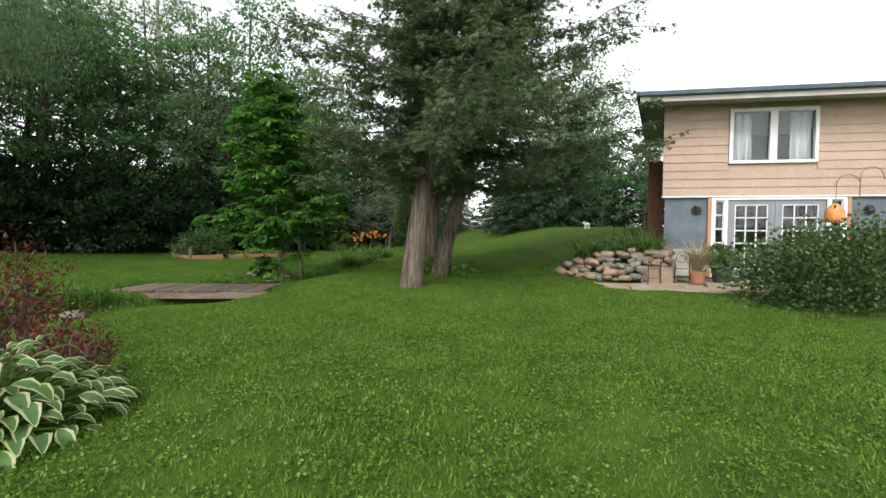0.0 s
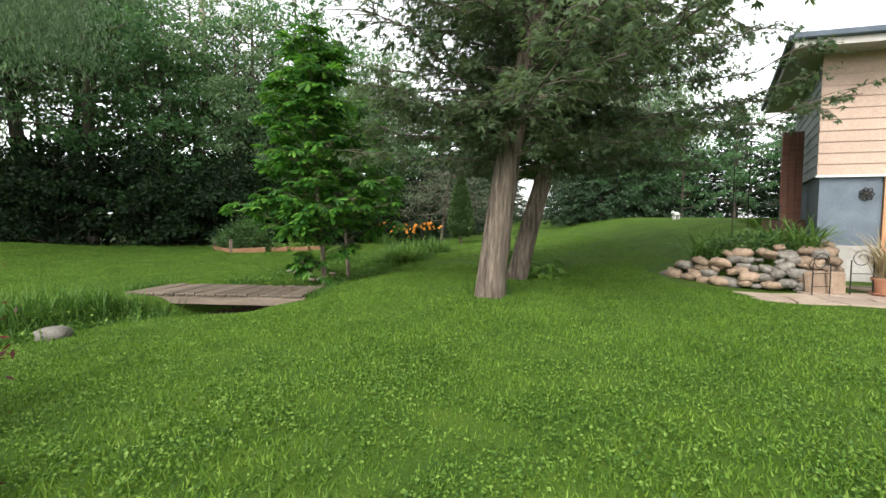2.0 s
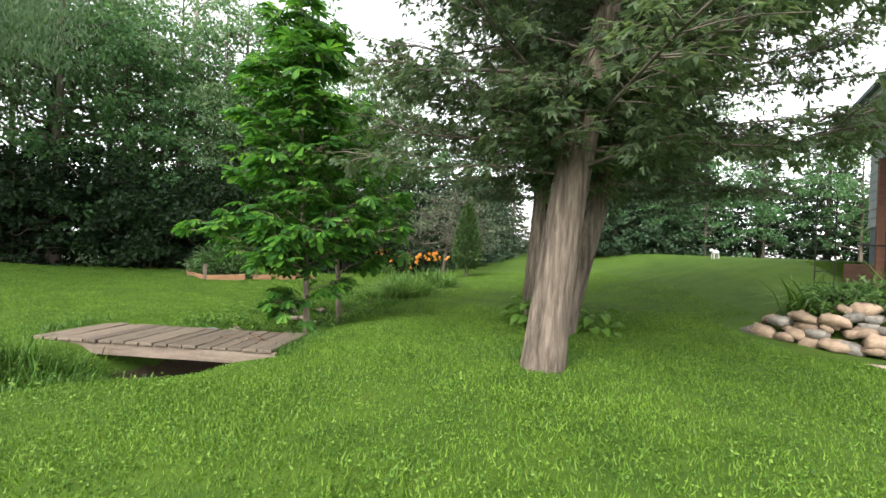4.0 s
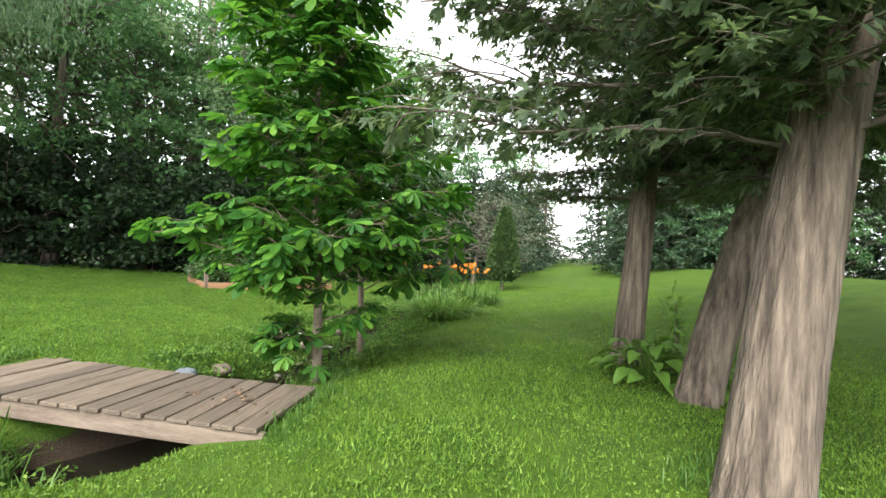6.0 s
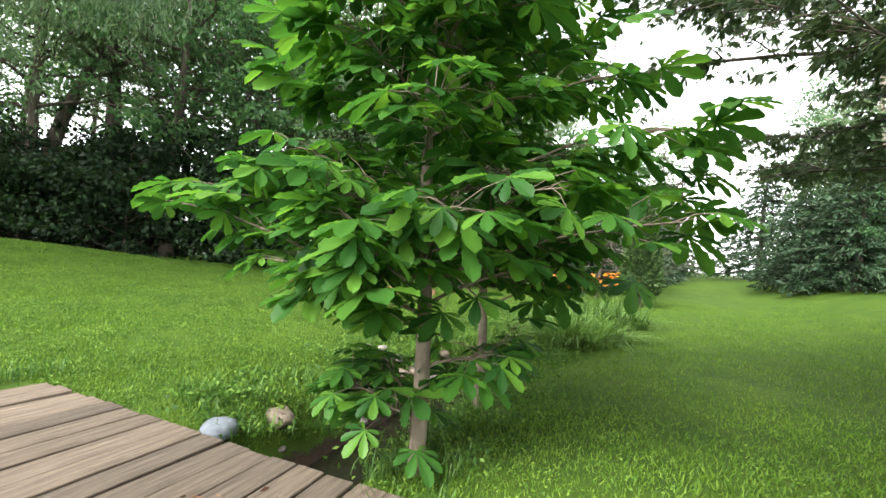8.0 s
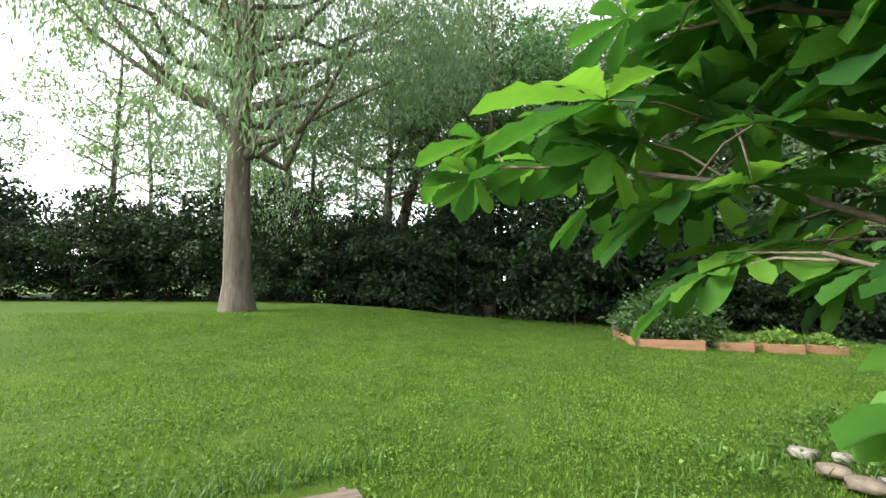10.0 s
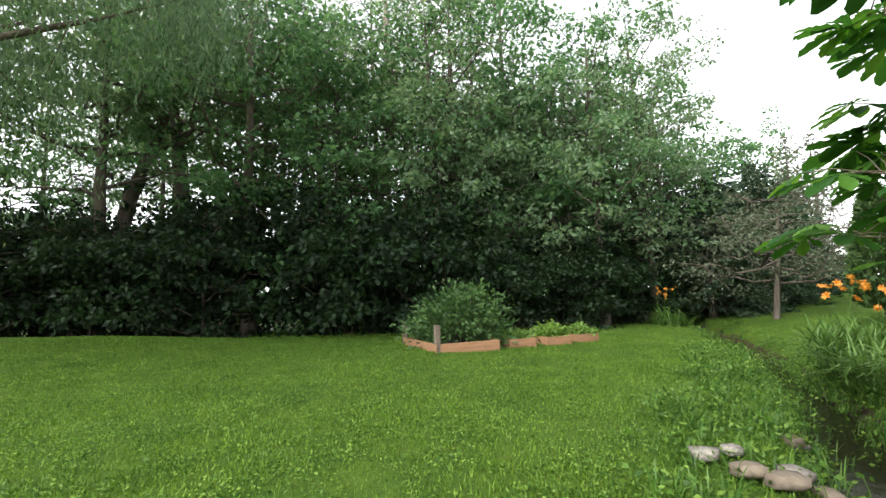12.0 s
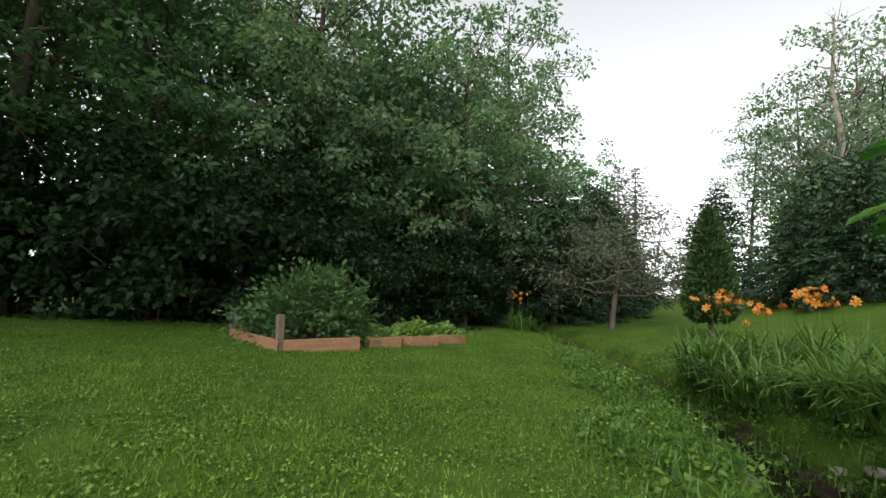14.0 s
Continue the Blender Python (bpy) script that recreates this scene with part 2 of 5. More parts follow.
def tube(points, radii, sides=8, wob=0.0, rng=None):
    """A tapered tube along a line of points: vertices and four-sided faces."""
    P = np.asarray(points, float)
    n = len(P)
    R = np.broadcast_to(np.asarray(radii, float), (n,))
    T = np.gradient(P, axis=0)
    T /= np.linalg.norm(T, axis=1)[:, None] + 1e-9
    ref = np.array([1.0, 0.13, 0.07]) if abs(T[0][0]) < 0.8 else np.array([0.1, 1.0, 0.05])
    U = np.cross(T, ref)
    U /= np.linalg.norm(U, axis=1)[:, None] + 1e-9
    W = np.cross(T, U)
    a = np.linspace(0, 2 * np.pi, sides, endpoint=False)
    ring = U[:, None, :] * np.cos(a)[None, :, None] + W[:, None, :] * np.sin(a)[None, :, None]
    rr = np.ones((n, sides))
    if wob and rng is not None:
        rr = 1 + wob * (rng.random((1, sides)) - 0.5) * 2 + wob * 0.5 * (rng.random((n, sides)) - 0.5)
    V = P[:, None, :] + ring * (R[:, None] * rr)[:, :, None]
    i = np.arange(n - 1)[:, None] * sides
    j = np.arange(sides)[None, :]
    k = (j + 1) % sides
    F = np.stack([i + j, i + k, i + sides + k, i + sides + j], axis=-1).reshape(-1, 4)
    return V.reshape(-1, 3), F


def join(pieces):
    vs, fs, o = [], [], 0
    for v, f in pieces:
        vs.append(v)
        fs.append(f + o)
        o += len(v)
    return np.concatenate(vs), np.concatenate(fs)


def unit(a):
    return a / (np.linalg.norm(a, axis=-1, keepdims=True) + 1e-9)


def leaf_quads(C, D, length, width, rng, fold=0.18, level=None):
    """One folded, pointed leaf at each of C, growing along D; level: how far it strays from lying flat."""
    n = len(C)
    L = length * (0.65 + 0.7 * rng.random((n, 1)))
    Wd = width * (0.65 + 0.7 * rng.random((n, 1)))
    D = unit(D)
    face = rng.normal(size=(n, 3)) if level is None else np.array([0, 0, 1.0]) + level * rng.normal(size=(n, 3))
    side = unit(np.cross(D, unit(face)))
    up = np.cross(side, D)
    V = np.stack([C, C + D * L * 0.48 + side * Wd * 0.5 + up * Wd * fold, C + D * L, C + D * L * 0.48 - side * Wd * 0.5 + up * Wd * fold], axis=1)
    return V.reshape(-1, 3), np.arange(4 * n).reshape(-1, 4)


def spray_quads(C, D, length, rng):
    """Flat fern-like sprays: five narrow drooping fingers from each of C."""
    n = len(C)
    D = unit(D)
    side = unit(np.cross(D, np.array([0, 0, 1.0]) + 0.45 * rng.normal(size=(n, 3))))
    up = np.cross(side, D)
    L = length * (0.6 + 0.8 * rng.random((n, 1)))
    out = []
    for a, s, o in ((-1.0, 0.5, 0.30), (-0.5, 0.75, 0.12), (0.0, 1.0, 0.0), (0.5, 0.75, 0.12), (1.0, 0.5, 0.30)):
        a = a + 0.2 * rng.normal(size=(n, 1))
        d = D * np.cos(a) + side * np.sin(a)
        w = np.cross(up, d) * (0.085 + 0.05 * rng.random((n, 1))) * L
        b = C + D * L * o
        e = b + d * L * s - np.array([0, 0, 0.22]) * L * s * (0.3 + rng.random((n, 1)))
        m = b * 0.45 + e * 0.55 + np.array([0, 0, 0.03]) * L
        out.append(np.stack([b, m + w, e, m - w], 1))
    V = np.stack(out, 1).reshape(-1, 3)
    return V, np.arange(len(V)).reshape(-1, 4)


def curve_points(a, b, sag, n, rng, wob=0.0):
    t = np.linspace(0, 1, n)[:, None]
    p = np.asarray(a, float) * (1 - t) + np.asarray(b, float) * t
    p[:, 2] += (sag * 4 * t * (1 - t))[:, 0]
    if wob:
        p[1:-1] += rng.normal(scale=wob, size=(n - 2, 3))
    return p


def S(a, b, x):
    t = np.clip((np.asarray(x, float) - a) / (b - a), 0, 1)
    return t * t * (3 - 2 * t)


HX, HY, HTURN = 5.87, 12.43, -10.0


# ---- the lie of the land ----
def stream_x(y):
    return np.interp(y, [-40, 3, 6.5, 8.5, 10, 12, 14, 15.2, 16.3, 17.6, 19, 21, 24, 29, 45], [-22, -8.9, -7.5, -6.9, -6.0, -5.2, -5.1, -5.15, -5.15, -5.0, -4.85, -4.8, -4.7, -5.2, -9])


def bank(x, y):
    """The lawn without the stream's cut."""
    x, y = np.asarray(x, float), np.asarray(y, float)
    z = -0.24 * S(-1.8, -5.0, x) - 0.13 * np.exp(-((x + 4.7) / 1.0) ** 2 - ((y - 10.0) / 0.9) ** 2)
    z = z + 0.45 * S(-13.5, -19, x) * (1 - S(17, 23, y))
    # a shallow trough along the stream beyond the bridge
    z = z - 0.19 * np.exp(-((x + 4.6) / 2.3) ** 2) * S(12.2, 15.0, y) * (1 - S(25, 32, y)) + 0.10 * S(-8.5, -11, x) * S(13, 18, y)
    hill = 1.25 * S(1.0, 7.6, x) * S(11.4, 17.5, y)
    edge = np.interp(x, [2.9, 3.7, 4.6, 5.5, 6.0], [13.2, 11.95, 11.4, 11.35, 12.4])
    terrace = np.interp(x, [2.8, 3.4, 4.4, 5.9, 6.5], [0, 0.22, 0.55, 0.70, 0.72]) * S(0.05, 0.35, y - edge)
    hill = np.maximum(hill, terrace)
    z = z - 0.08 * S(2.5, 4.5, x) * (1 - S(13, 15, y)) + hill + 0.9 * S(26, 46, y) * S(-5, 3, x) * (1 - hill / 1.3)
    return z


def ground_z(x, y):
    x, y = np.asarray(x, float), np.asarray(y, float)
    d = np.abs(x - stream_x(y))
    wide = 0.5 + 0.38 * np.exp(-((y - 10.3) / 1.1) ** 2) + 0.12 * np.exp(-((y - 13.4) / 1.2) ** 2)
    deep = 0.58 * (1 - S(30, 36, y))
    z = bank(x, y) - deep * np.exp(-(d / wide) ** 4) - 0.12 * (1 - S(30, 36, y)) * np.exp(-(d / 1.3) ** 2)
    # the cellar under the house
    a = radians(HTURN)
    lx = (x - HX) * math.cos(a) + (y - HY) * math.sin(a)
    ly = -(x - HX) * math.sin(a) + (y - HY) * math.cos(a)
    z = np.where((lx > 0.15) & (lx < 9.9) & (ly > 0.1) & (ly < 4.9), -0.35, z)
    far = S(55, 120, np.hypot(x, y - 10))
    return z * (1 - far) + 0.6 * far


def gz(x, y):
    return float(ground_z(x, y))

# ---- ground, stream ----
def axis_steps(lo, hi, fine, far):
    core = np.arange(lo, hi + 1e-6, fine)
    out = []
    s, p = fine, hi
    while p < far:
        s *= 1.22
        p += s
        out.append(p)
    neg = [lo - (o - hi) for o in out]
    return np.array(neg[::-1] + list(core) + out)


def make_ground():
    xs, ys = axis_steps(-10, 8, 0.12, 900), axis_steps(0, 24, 0.14, 900)
    X, Y = np.meshgrid(xs, ys)
    Z = ground_z(X, Y) + 0.012 * np.sin(X * 2.1 + 0.7 * Y) * np.sin(Y * 1.7)
    V = np.stack([X, Y, Z], -1).reshape(-1, 3)
    nx = len(xs)
    i = np.arange(len(ys) - 1)[:, None] * nx + np.arange(nx - 1)[None, :]
    F = np.stack([i, i + 1, i + nx + 1, i + nx], -1).reshape(-1, 4)
    ob = link_mesh("ground", V, F, LAWN, smooth=True)
    tagged(ob, "mown green lawn with clover, sloping to a stream", "lawn", kind="structure")
    cut = np.abs(V[:, 0] - stream_x(V[:, 1]))
    wide = 0.55 + 0.3 * np.exp(-((V[:, 1] - 10.3) / 1.1) ** 2)
    earth = (1 - S(0.6 * wide, 1.15 * wide, cut)) * (1 - S(31, 34, V[:, 1]))
    ob.data.attributes.new("earth", 'FLOAT', 'POINT').data.foreach_set("value", earth.astype(np.float32))
    return ob


make_ground()


def make_stream():
    ys = np.arange(-6, 33, 0.4)
    x = stream_x(ys)
    z = bank(x, ys) - 0.51
    z = np.minimum.accumulate(z[::-1])[::-1] * 0.5 + z * 0.5
    V = np.stack([np.stack([x - 0.6 - 0.5 * np.exp(-((ys - 10.3) / 1.2) ** 2), ys, z], -1), np.stack([x, ys, z], -1), np.stack([x + 0.6 + 0.5 * np.exp(-((ys - 10.3) / 1.2) ** 2), ys, z], -1)], 1).reshape(-1, 3)
    i = np.arange(len(ys) - 1)[:, None] * 3 + np.arange(2)[None, :]
    F = np.stack([i, i + 1, i + 4, i + 3], -1).reshape(-1, 4)
    tagged(link_mesh("water", V, F, WATER, smooth=True), "narrow dark shallow stream between grassy banks", "stream", kind="structure")


make_stream()

# ---- trees ----
def crown_tree(name, label, category, seed, height, r0, base, spread, limbs, leaf, leaf_w, count, bark, leafmat, lean=(0, 0), top_taper=1.0, droop=0.1, cluster=0.75, rise=0.45, group="", hang=False):
    """A trunk with limbs that rise from it, and leaves in loose clumps along their outer parts."""
    rng = np.random.default_rng(seed)
    top = np.array([lean[0], lean[1], height])
    trunk = curve_points((0, 0, -0.25), top, 0, 9, rng, 0.14 * r0)
    trunk[1] = trunk[0] + (trunk[2] - trunk[0]) * 0.3
    hs = np.linspace(0, 1, 9)
    woods = [tube(trunk, r0 * np.maximum(0.06, (1 - hs) ** 0.8) * np.where(hs < 0.03, 1.35, 1.0), 9, 0.12, rng)]
    clumps = []
    for k in range(limbs):
        f = base / height + (1 - base / height) * (k + 0.5 * rng.random()) / limbs
        start = np.array([np.interp(f, hs, trunk[:, a]) for a in range(3)])
        az = k * 2.4 + rng.normal() * 0.35
        shape = np.sin(np.pi * min(1, 0.25 + 0.75 * (f * height - base) / (height - base)) ** top_taper)
        reach = spread * (0.45 + 0.6 * shape) * (0.7 + 0.5 * rng.random())
        end = start + np.array([np.cos(az) * reach, np.sin(az) * reach, reach * rise * (0.6 + 0.8 * rng.random())])
        limb = curve_points(start, end, -droop * reach * 0.5, 6, rng, 0.05 * reach)
        rl = r0 * (1 - f) * 0.45 + 0.015
        woods.append(tube(limb, np.linspace(rl, 0.012, 6), 5))
        for q in range(4):
            t = 0.4 + 0.6 * rng.random()
            p = np.array([np.interp(t, np.linspace(0, 1, 6), limb[:, a]) for a in range(3)])
            off = rng.normal(size=3) * reach * 0.24
            tip = p + off
            if q < 2:
                woods.append(tube(curve_points(p, tip, 0, 3, rng), np.linspace(0.02, 0.006, 3), 4))
            clumps.append((tip, reach * 0.20 * (0.7 + 0.6 * rng.random()) * cluster / 0.75))
        clumps.append((end, reach * 0.18))
    P = np.array([c[0] for c in clumps])
    R = np.array([c[1] for c in clumps])
    w = R ** 2 / np.sum(R ** 2)
    idx = rng.choice(len(P), size=count, p=w)
    dirs = unit(rng.normal(size=(count, 3)))
    C = P[idx] + dirs * (R[idx] * rng.random(count) ** 0.45 * 1.25)[:, None] * np.array([1.25, 1.25, 0.55])
    D = unit(dirs * np.array([0.8, 0.8, 0.3]) + rng.normal(size=(count, 3)) * 0.6 + np.array([0, 0, -0.45]))
    if hang:
        C[:, 2] -= 1.7 * rng.random(count) ** 1.4
        D = unit(np.array([0, 0, -1.0]) + rng.normal(size=(count, 3)) * 0.35)
    V, F = leaf_quads(C, D, leaf, leaf_w, rng, level=None if hang else 0.9)
    tree = thing(name, label, category, group=group)
    link_mesh("trunk", *join(woods), bark, tree, smooth=True)
    link_mesh("crown", V, F, leafmat, tree)
    return tree


def cedar(label, seed, at, lean, r0, height, base, spread, limbs, count, keep=None, flare=1.2):
    """A white cedar: stringy tapering trunk, dead twigs, drooping sprays."""
    rng = np.random.default_rng(seed)
    n = 46
    hs = np.linspace(0, 1, n) ** 1.35
    trunk = np.stack([lean[0] * hs, lean[1] * hs, -0.15 + (height + 0.15) * hs], -1)
    trunk[:, 0] += 0.05 * np.sin(hs * 9 + seed)
    trunk[:, 1] += 0.05 * np.sin(hs * 7 + 2 * seed)
    rad = r0 * np.maximum(0.05, (1 - hs) ** 0.75) * (1 + (flare - 1) * np.exp(-hs * height / 0.22))
    sides = 72
    V, F = tube(trunk, rad, sides)
    Vg = V.reshape(n, sides, 3)
    ang = np.linspace(0, 2 * np.pi, sides, endpoint=False)
    # stringy ridges that drift and break up the trunk
    knots = rng.normal(size=(9, sides))
    ridge = np.stack([np.interp(hs * 8, np.arange(9), knots[:, k]) for k in range(sides)], 1)
    groove = 1 + 0.05 * np.sin(ang * 3 + seed)[None, :] + 0.028 * ridge + 0.03 * np.sin(ang[None, :] * 17 + 6 * hs[:, None]) + 0.008 * rng.normal(size=(n, sides))
    groove += (0.12 * np.exp(-hs * height / 0.25))[:, None] * np.sin(ang * 5 + seed)[None, :]
    Vg = trunk[:, None, :] + (Vg - trunk[:, None, :]) * groove[:, :, None]
    woods = [(Vg.reshape(-1, 3), F)]
    V2, F2 = [], []
    C, D = [], []
    for k in range(limbs + 60):
        f = base / height + (1 - base / height) * ((k % limbs + rng.random()) / limbs) ** 1.25
        inner = k >= limbs
        if inner:
            f = base / height + 0.03 + 0.4 * rng.random()
        start = np.array([np.interp(f, hs, trunk[:, a]) for a in range(3)])
        az = k * 2.4 + rng.normal() * 0.5
        reach = 0.5 + 0.7 * rng.random() if inner else spread * (1 - 0.75 * f) * (0.6 + 0.6 * rng.random())
        end = start + np.array([np.cos(az) * reach, np.sin(az) * reach, reach * (-0.02 + 0.32 * f + 0.09 * rng.normal())])
        limb = curve_points(start, end, 0.03 * reach, 8, rng)
        ph = rng.random(2) * 6.28
        limb[:, 0] += 0.04 * reach * np.sin(np.linspace(0, 5, 8) + ph[0]) * np.linspace(0, 1, 8)
        limb[:, 2] += 0.03 * reach * np.sin(np.linspace(0, 6, 8) + ph[1]) * np.linspace(0, 1, 8)
        limb[-2:, 2] += 0.05 * reach
        world = limb + np.array(at)
        if np.any((world[:, 2] < 2.5) & (world[:, 0] < -1.5) & (world[:, 1] < 9.6)):
            continue
        rl = 0.012 + 0.030 * (1 - f) * rng.random() ** 1.5
        if world[4, 2] < 2.3 and k % 4:
            continue
        woods.append(tube(limb, np.linspace(rl, 0.008, 8), 6))
        m = max(7, int(9 * reach))
        for q in range(m):
            t = 0.15 + 0.85 * rng.random()
            p = np.array([np.interp(t, np.linspace(0, 1, 8), limb[:, a]) for a in range(3)])
            turn = az + (1 if q % 2 else -1) * (0.5 + 0.6 * rng.random())
            d = unit(np.array([np.cos(turn), np.sin(turn), 0.22 * rng.normal() - 0.05]))
            tw = curve_points(p, p + d * (0.28 + 0.55 * rng.random()), 0.04, 4, rng)
            woods.append(tube(tw, np.linspace(0.008, 0.003, 4), 4))
            if rng.random() < 0.2:
                continue
            c = int(count / (limbs * 20)) if not inner else 30
            tt = 0.1 + 0.9 * rng.random(c)
            base_p = np.stack([np.interp(tt, np.linspace(0, 1, 4), tw[:, a]) for a in range(3)], -1)
            C.append(base_p + rng.normal(size=(c, 3)) * np.array([0.07, 0.07, 0.05]))
            across = np.array([-d[1], d[0], 0]) * np.where(rng.random(c) < 0.5, 1, -1)[:, None]
            D.append(unit(d * 0.7 + across * 0.75 + rng.normal(size=(c, 3)) * 0.3 + np.array([0, 0, -0.38])))
    C, D = np.concatenate(C), np.concatenate(D)
    if keep is not None:
        ok = keep(C + np.array(at))
        C, D = C[ok], D[ok]
    V, F = spray_quads(C, D, 0.115, rng)
    tree = thing("cedar_tree", label, "cedar tree", pose(*at), group="cedars on the lawn")
    link_mesh("trunk", *woods[0], CEDAR_BARK, tree, "pale stringy bark", smooth=True)
    link_mesh("branchwork", *join(woods[1:]), BARK, tree, "thin dark branches", smooth=True)
    link_mesh("crown", V, F, CEDAR_LEAF, tree, "drooping grey-green sprays")
    return tree


def clear_of_path(P):
    """Sprays hang no lower than head height over the lawn that is walked."""
    low = (P[:, 2] < 2.1) & (P[:, 0] < -0.9) & (P[:, 1] > 4) & (P[:, 1] < 12.6)
    return (P[:, 2] > 1.75) & ~low


cedar("old white cedar with pale stringy bark, leaning slightly", 3, (-0.66, 9.65, gz(-0.66, 9.65) - 0.04), (1.5, 0.3), 0.225, 10.0, 2.0, 4.4, 78, 25000, clear_of_path)
cedar("white cedar trunk leaning away from its neighbour", 4, (-0.08, 11.8, gz(-0.08, 11.8)), (2.5, 0.9), 0.20, 10.0, 2.4, 5.6, 84, 27000, clear_of_path)
cedar("straight white cedar behind the leaning pair", 5, (-0.32, 13.5, gz(-0.32, 13.5)), (0.2, 0.6), 0.195, 9.5, 2.3, 4.2, 66, 21000, clear_of_path)


def compound_leaf(seed, size):
    """A horse chestnut leaf: seven long leaflets from one point, on a stalk."""
    rng = np.random.default_rng(seed)
    vs, fs = [], []
    angs = np.radians([-120, -78, -38, 0, 38, 78, 120])
    for a, s in zip(angs, (0.55, 0.8, 0.95, 1.05, 0.95, 0.8, 0.55)):
        L = size * s * (0.92 + 0.16 * rng.random())
        d = np.array([np.sin(a), np.cos(a), -0.06 - 0.12 * rng.random()])
        sd = np.array([np.cos(a), -np.sin(a), 0])
        o = len(vs)
        for r in range(11):
            t = r / 10
            w = float(np.interp(t, (0, 0.28, 0.52, 0.74, 0.9, 1), (0.015, 0.085, 0.155, 0.19, 0.135, 0.008)))
            pleat = 0.011 * (1 if r % 2 else -1) * L * (1 if 0 < r < 10 else 0)
            c = d * L * t + np.array([0, 0, -0.19 * L * t * t])
            edge = w * (1.06 if r % 2 else 0.95) * L
            back = d * 0.05 * L * (w / 0.19)
            vs += [c + sd * edge + np.array([0, 0, 0.26 * w * L + pleat]) + back, c + sd * edge * 0.5 + np.array([0, 0, 0.17 * w * L + pleat]) + back * 0.5, c,
                   c - sd * edge * 0.5 + np.array([0, 0, 0.17 * w * L + pleat]) + back * 0.5, c - sd * edge + np.array([0, 0, 0.26 * w * L + pleat]) + back]
        for r in range(10):
            for q in range(4):
                i = o + r * 5 + q
                fs.append((i, i + 1, i + 6, i + 5))
    return np.array(vs), np.array(fs)


def clear_of_bridge(p):
    """Nothing hangs over the way across the bridge."""
    if p[2] > 2.3:
        return True
    return p[1] > (11.2 if p[0] > -4.75 else 11.5)


def chestnut(label, seed, at, height, base, spread, limbs, per_limb, extra, singles):
    rng = np.random.default_rng(seed)
    n = 10
    hs = np.linspace(0, 1, n)
    trunk = np.stack([0.02 * np.sin(hs * 9) - 0.05 * height * hs, 0.02 * np.sin(hs * 7 + 1), -0.2 + (height + 0.2) * hs], -1)
    woods = [tube(trunk, 0.062 * np.maximum(0.1, (1 - hs) ** 0.9), 12, 0.06, rng)]
    spots = []
    plan = [(base + (height - base) * (k + rng.random()) / limbs, k * 2.4 + rng.normal() * 0.3, None) for k in range(limbs)] + extra
    for z0, az, reach in plan:
        f = z0 / height
        start = np.array([np.interp(f, hs, trunk[:, a]) for a in range(3)])
        if reach is None:
            reach = spread * (1.05 - 0.65 * f) * (0.65 + 0.5 * rng.random())
        end = start + np.array([np.cos(az) * reach, np.sin(az) * reach, reach * 0.35])
        limb = curve_points(start, end, 0.06 * reach, 6, rng, 0.02)
        free = [clear_of_bridge(p + np.array(at)) for p in limb]
        if not all(free):
            cut = max(2, free.index(False))
            limb = curve_points(limb[0], limb[cut - 1], 0.03, 6, rng)
        woods.append(tube(limb, np.linspace(0.013, 0.004, 6), 6))
        for q in range(per_limb):
            t = 0.25 + 0.75 * (q + rng.random()) / per_limb
            p = np.array([np.interp(t, np.linspace(0, 1, 6), limb[:, a]) for a in range(3)])
            d = unit(np.array([np.cos(az), np.sin(az), 0.25]) * 0.7 + rng.normal(size=3) * np.array([0.8, 0.8, 0.35]))
            tip = p + d * (0.14 + 0.2 * rng.random())
            if not clear_of_bridge(tip + np.array(at)):
                continue
            woods.append(tube(curve_points(p, tip, 0.02, 3, rng), np.array([0.004, 0.003, 0.0025]), 4))
            spots.append((tip, d))
    tree = thing("horse_chestnut_tree", label, "young tree", pose(*at), group="horse chestnuts by the stream")
    link_mesh("trunk", *join(woods), SAPLING_BARK, tree, smooth=True)
    shapes = [compound_leaf(seed + i, 0.18 + 0.02 * i) for i in range(4)]
    meshes = []
    rest = []
    spots = [s for s in spots if clear_of_bridge(s[0] + np.array(at))]
    rng.shuffle(spots)
    for i, (p, d) in enumerate(spots):
        yaw = math.degrees(math.atan2(d[1], d[0])) - 90
        m = pose(*p, rng.normal() * 16 - 6, rng.normal() * 16, yaw) @ Matrix.Scale(0.75 + 0.6 * rng.random(), 4)
        sv, sf = shapes[i % 4]
        if i < singles:
            if i < 4:
                ob = link_mesh("leaf", sv, sf, CHESTNUT_LEAF, tree, smooth=True)
                meshes.append(ob.data)
            else:
                ob = new("leaf", meshes[i % 4])
                ob.parent = tree
            ob.matrix_local = m
        else:
            A = np.array(m)
            rest.append((sv @ A[:3, :3].T + A[:3, 3], sf))
    if rest:
        v, f = join(rest)
        tagged(link_mesh("crown", v, f, CHESTNUT_LEAF, tree, smooth=True), kind="stuff")
    return tree


chestnut("young horse chestnut with big palmate leaves beside the bridge", 21, (-4.22, 12.12, gz(-4.22, 12.12)), 5.2, 1.2, 1.45, 46, 20,
         [(1.2, radians(200), 1.75), (1.4, radians(193), 1.5), (1.1, radians(212), 1.2), (1.3, radians(-92), 0.85), (1.6, radians(12), 1.7), (1.9, radians(2), 1.6), (1.4, radians(-6), 1.5), (1.2, radians(-112), 0.75), (1.55, radians(-60), 0.9), (1.65, radians(-120), 0.9), (0.5, radians(190), 0.5), (0.6, radians(155), 0.45), (0.85, radians(20), 0.5)], 290)
chestnut("second horse chestnut with broad leaves above the stream", 22, (-4.35, 14.3, gz(-4.35, 14.3)), 4.6, 1.2, 1.75, 38, 17,
         [], 200)


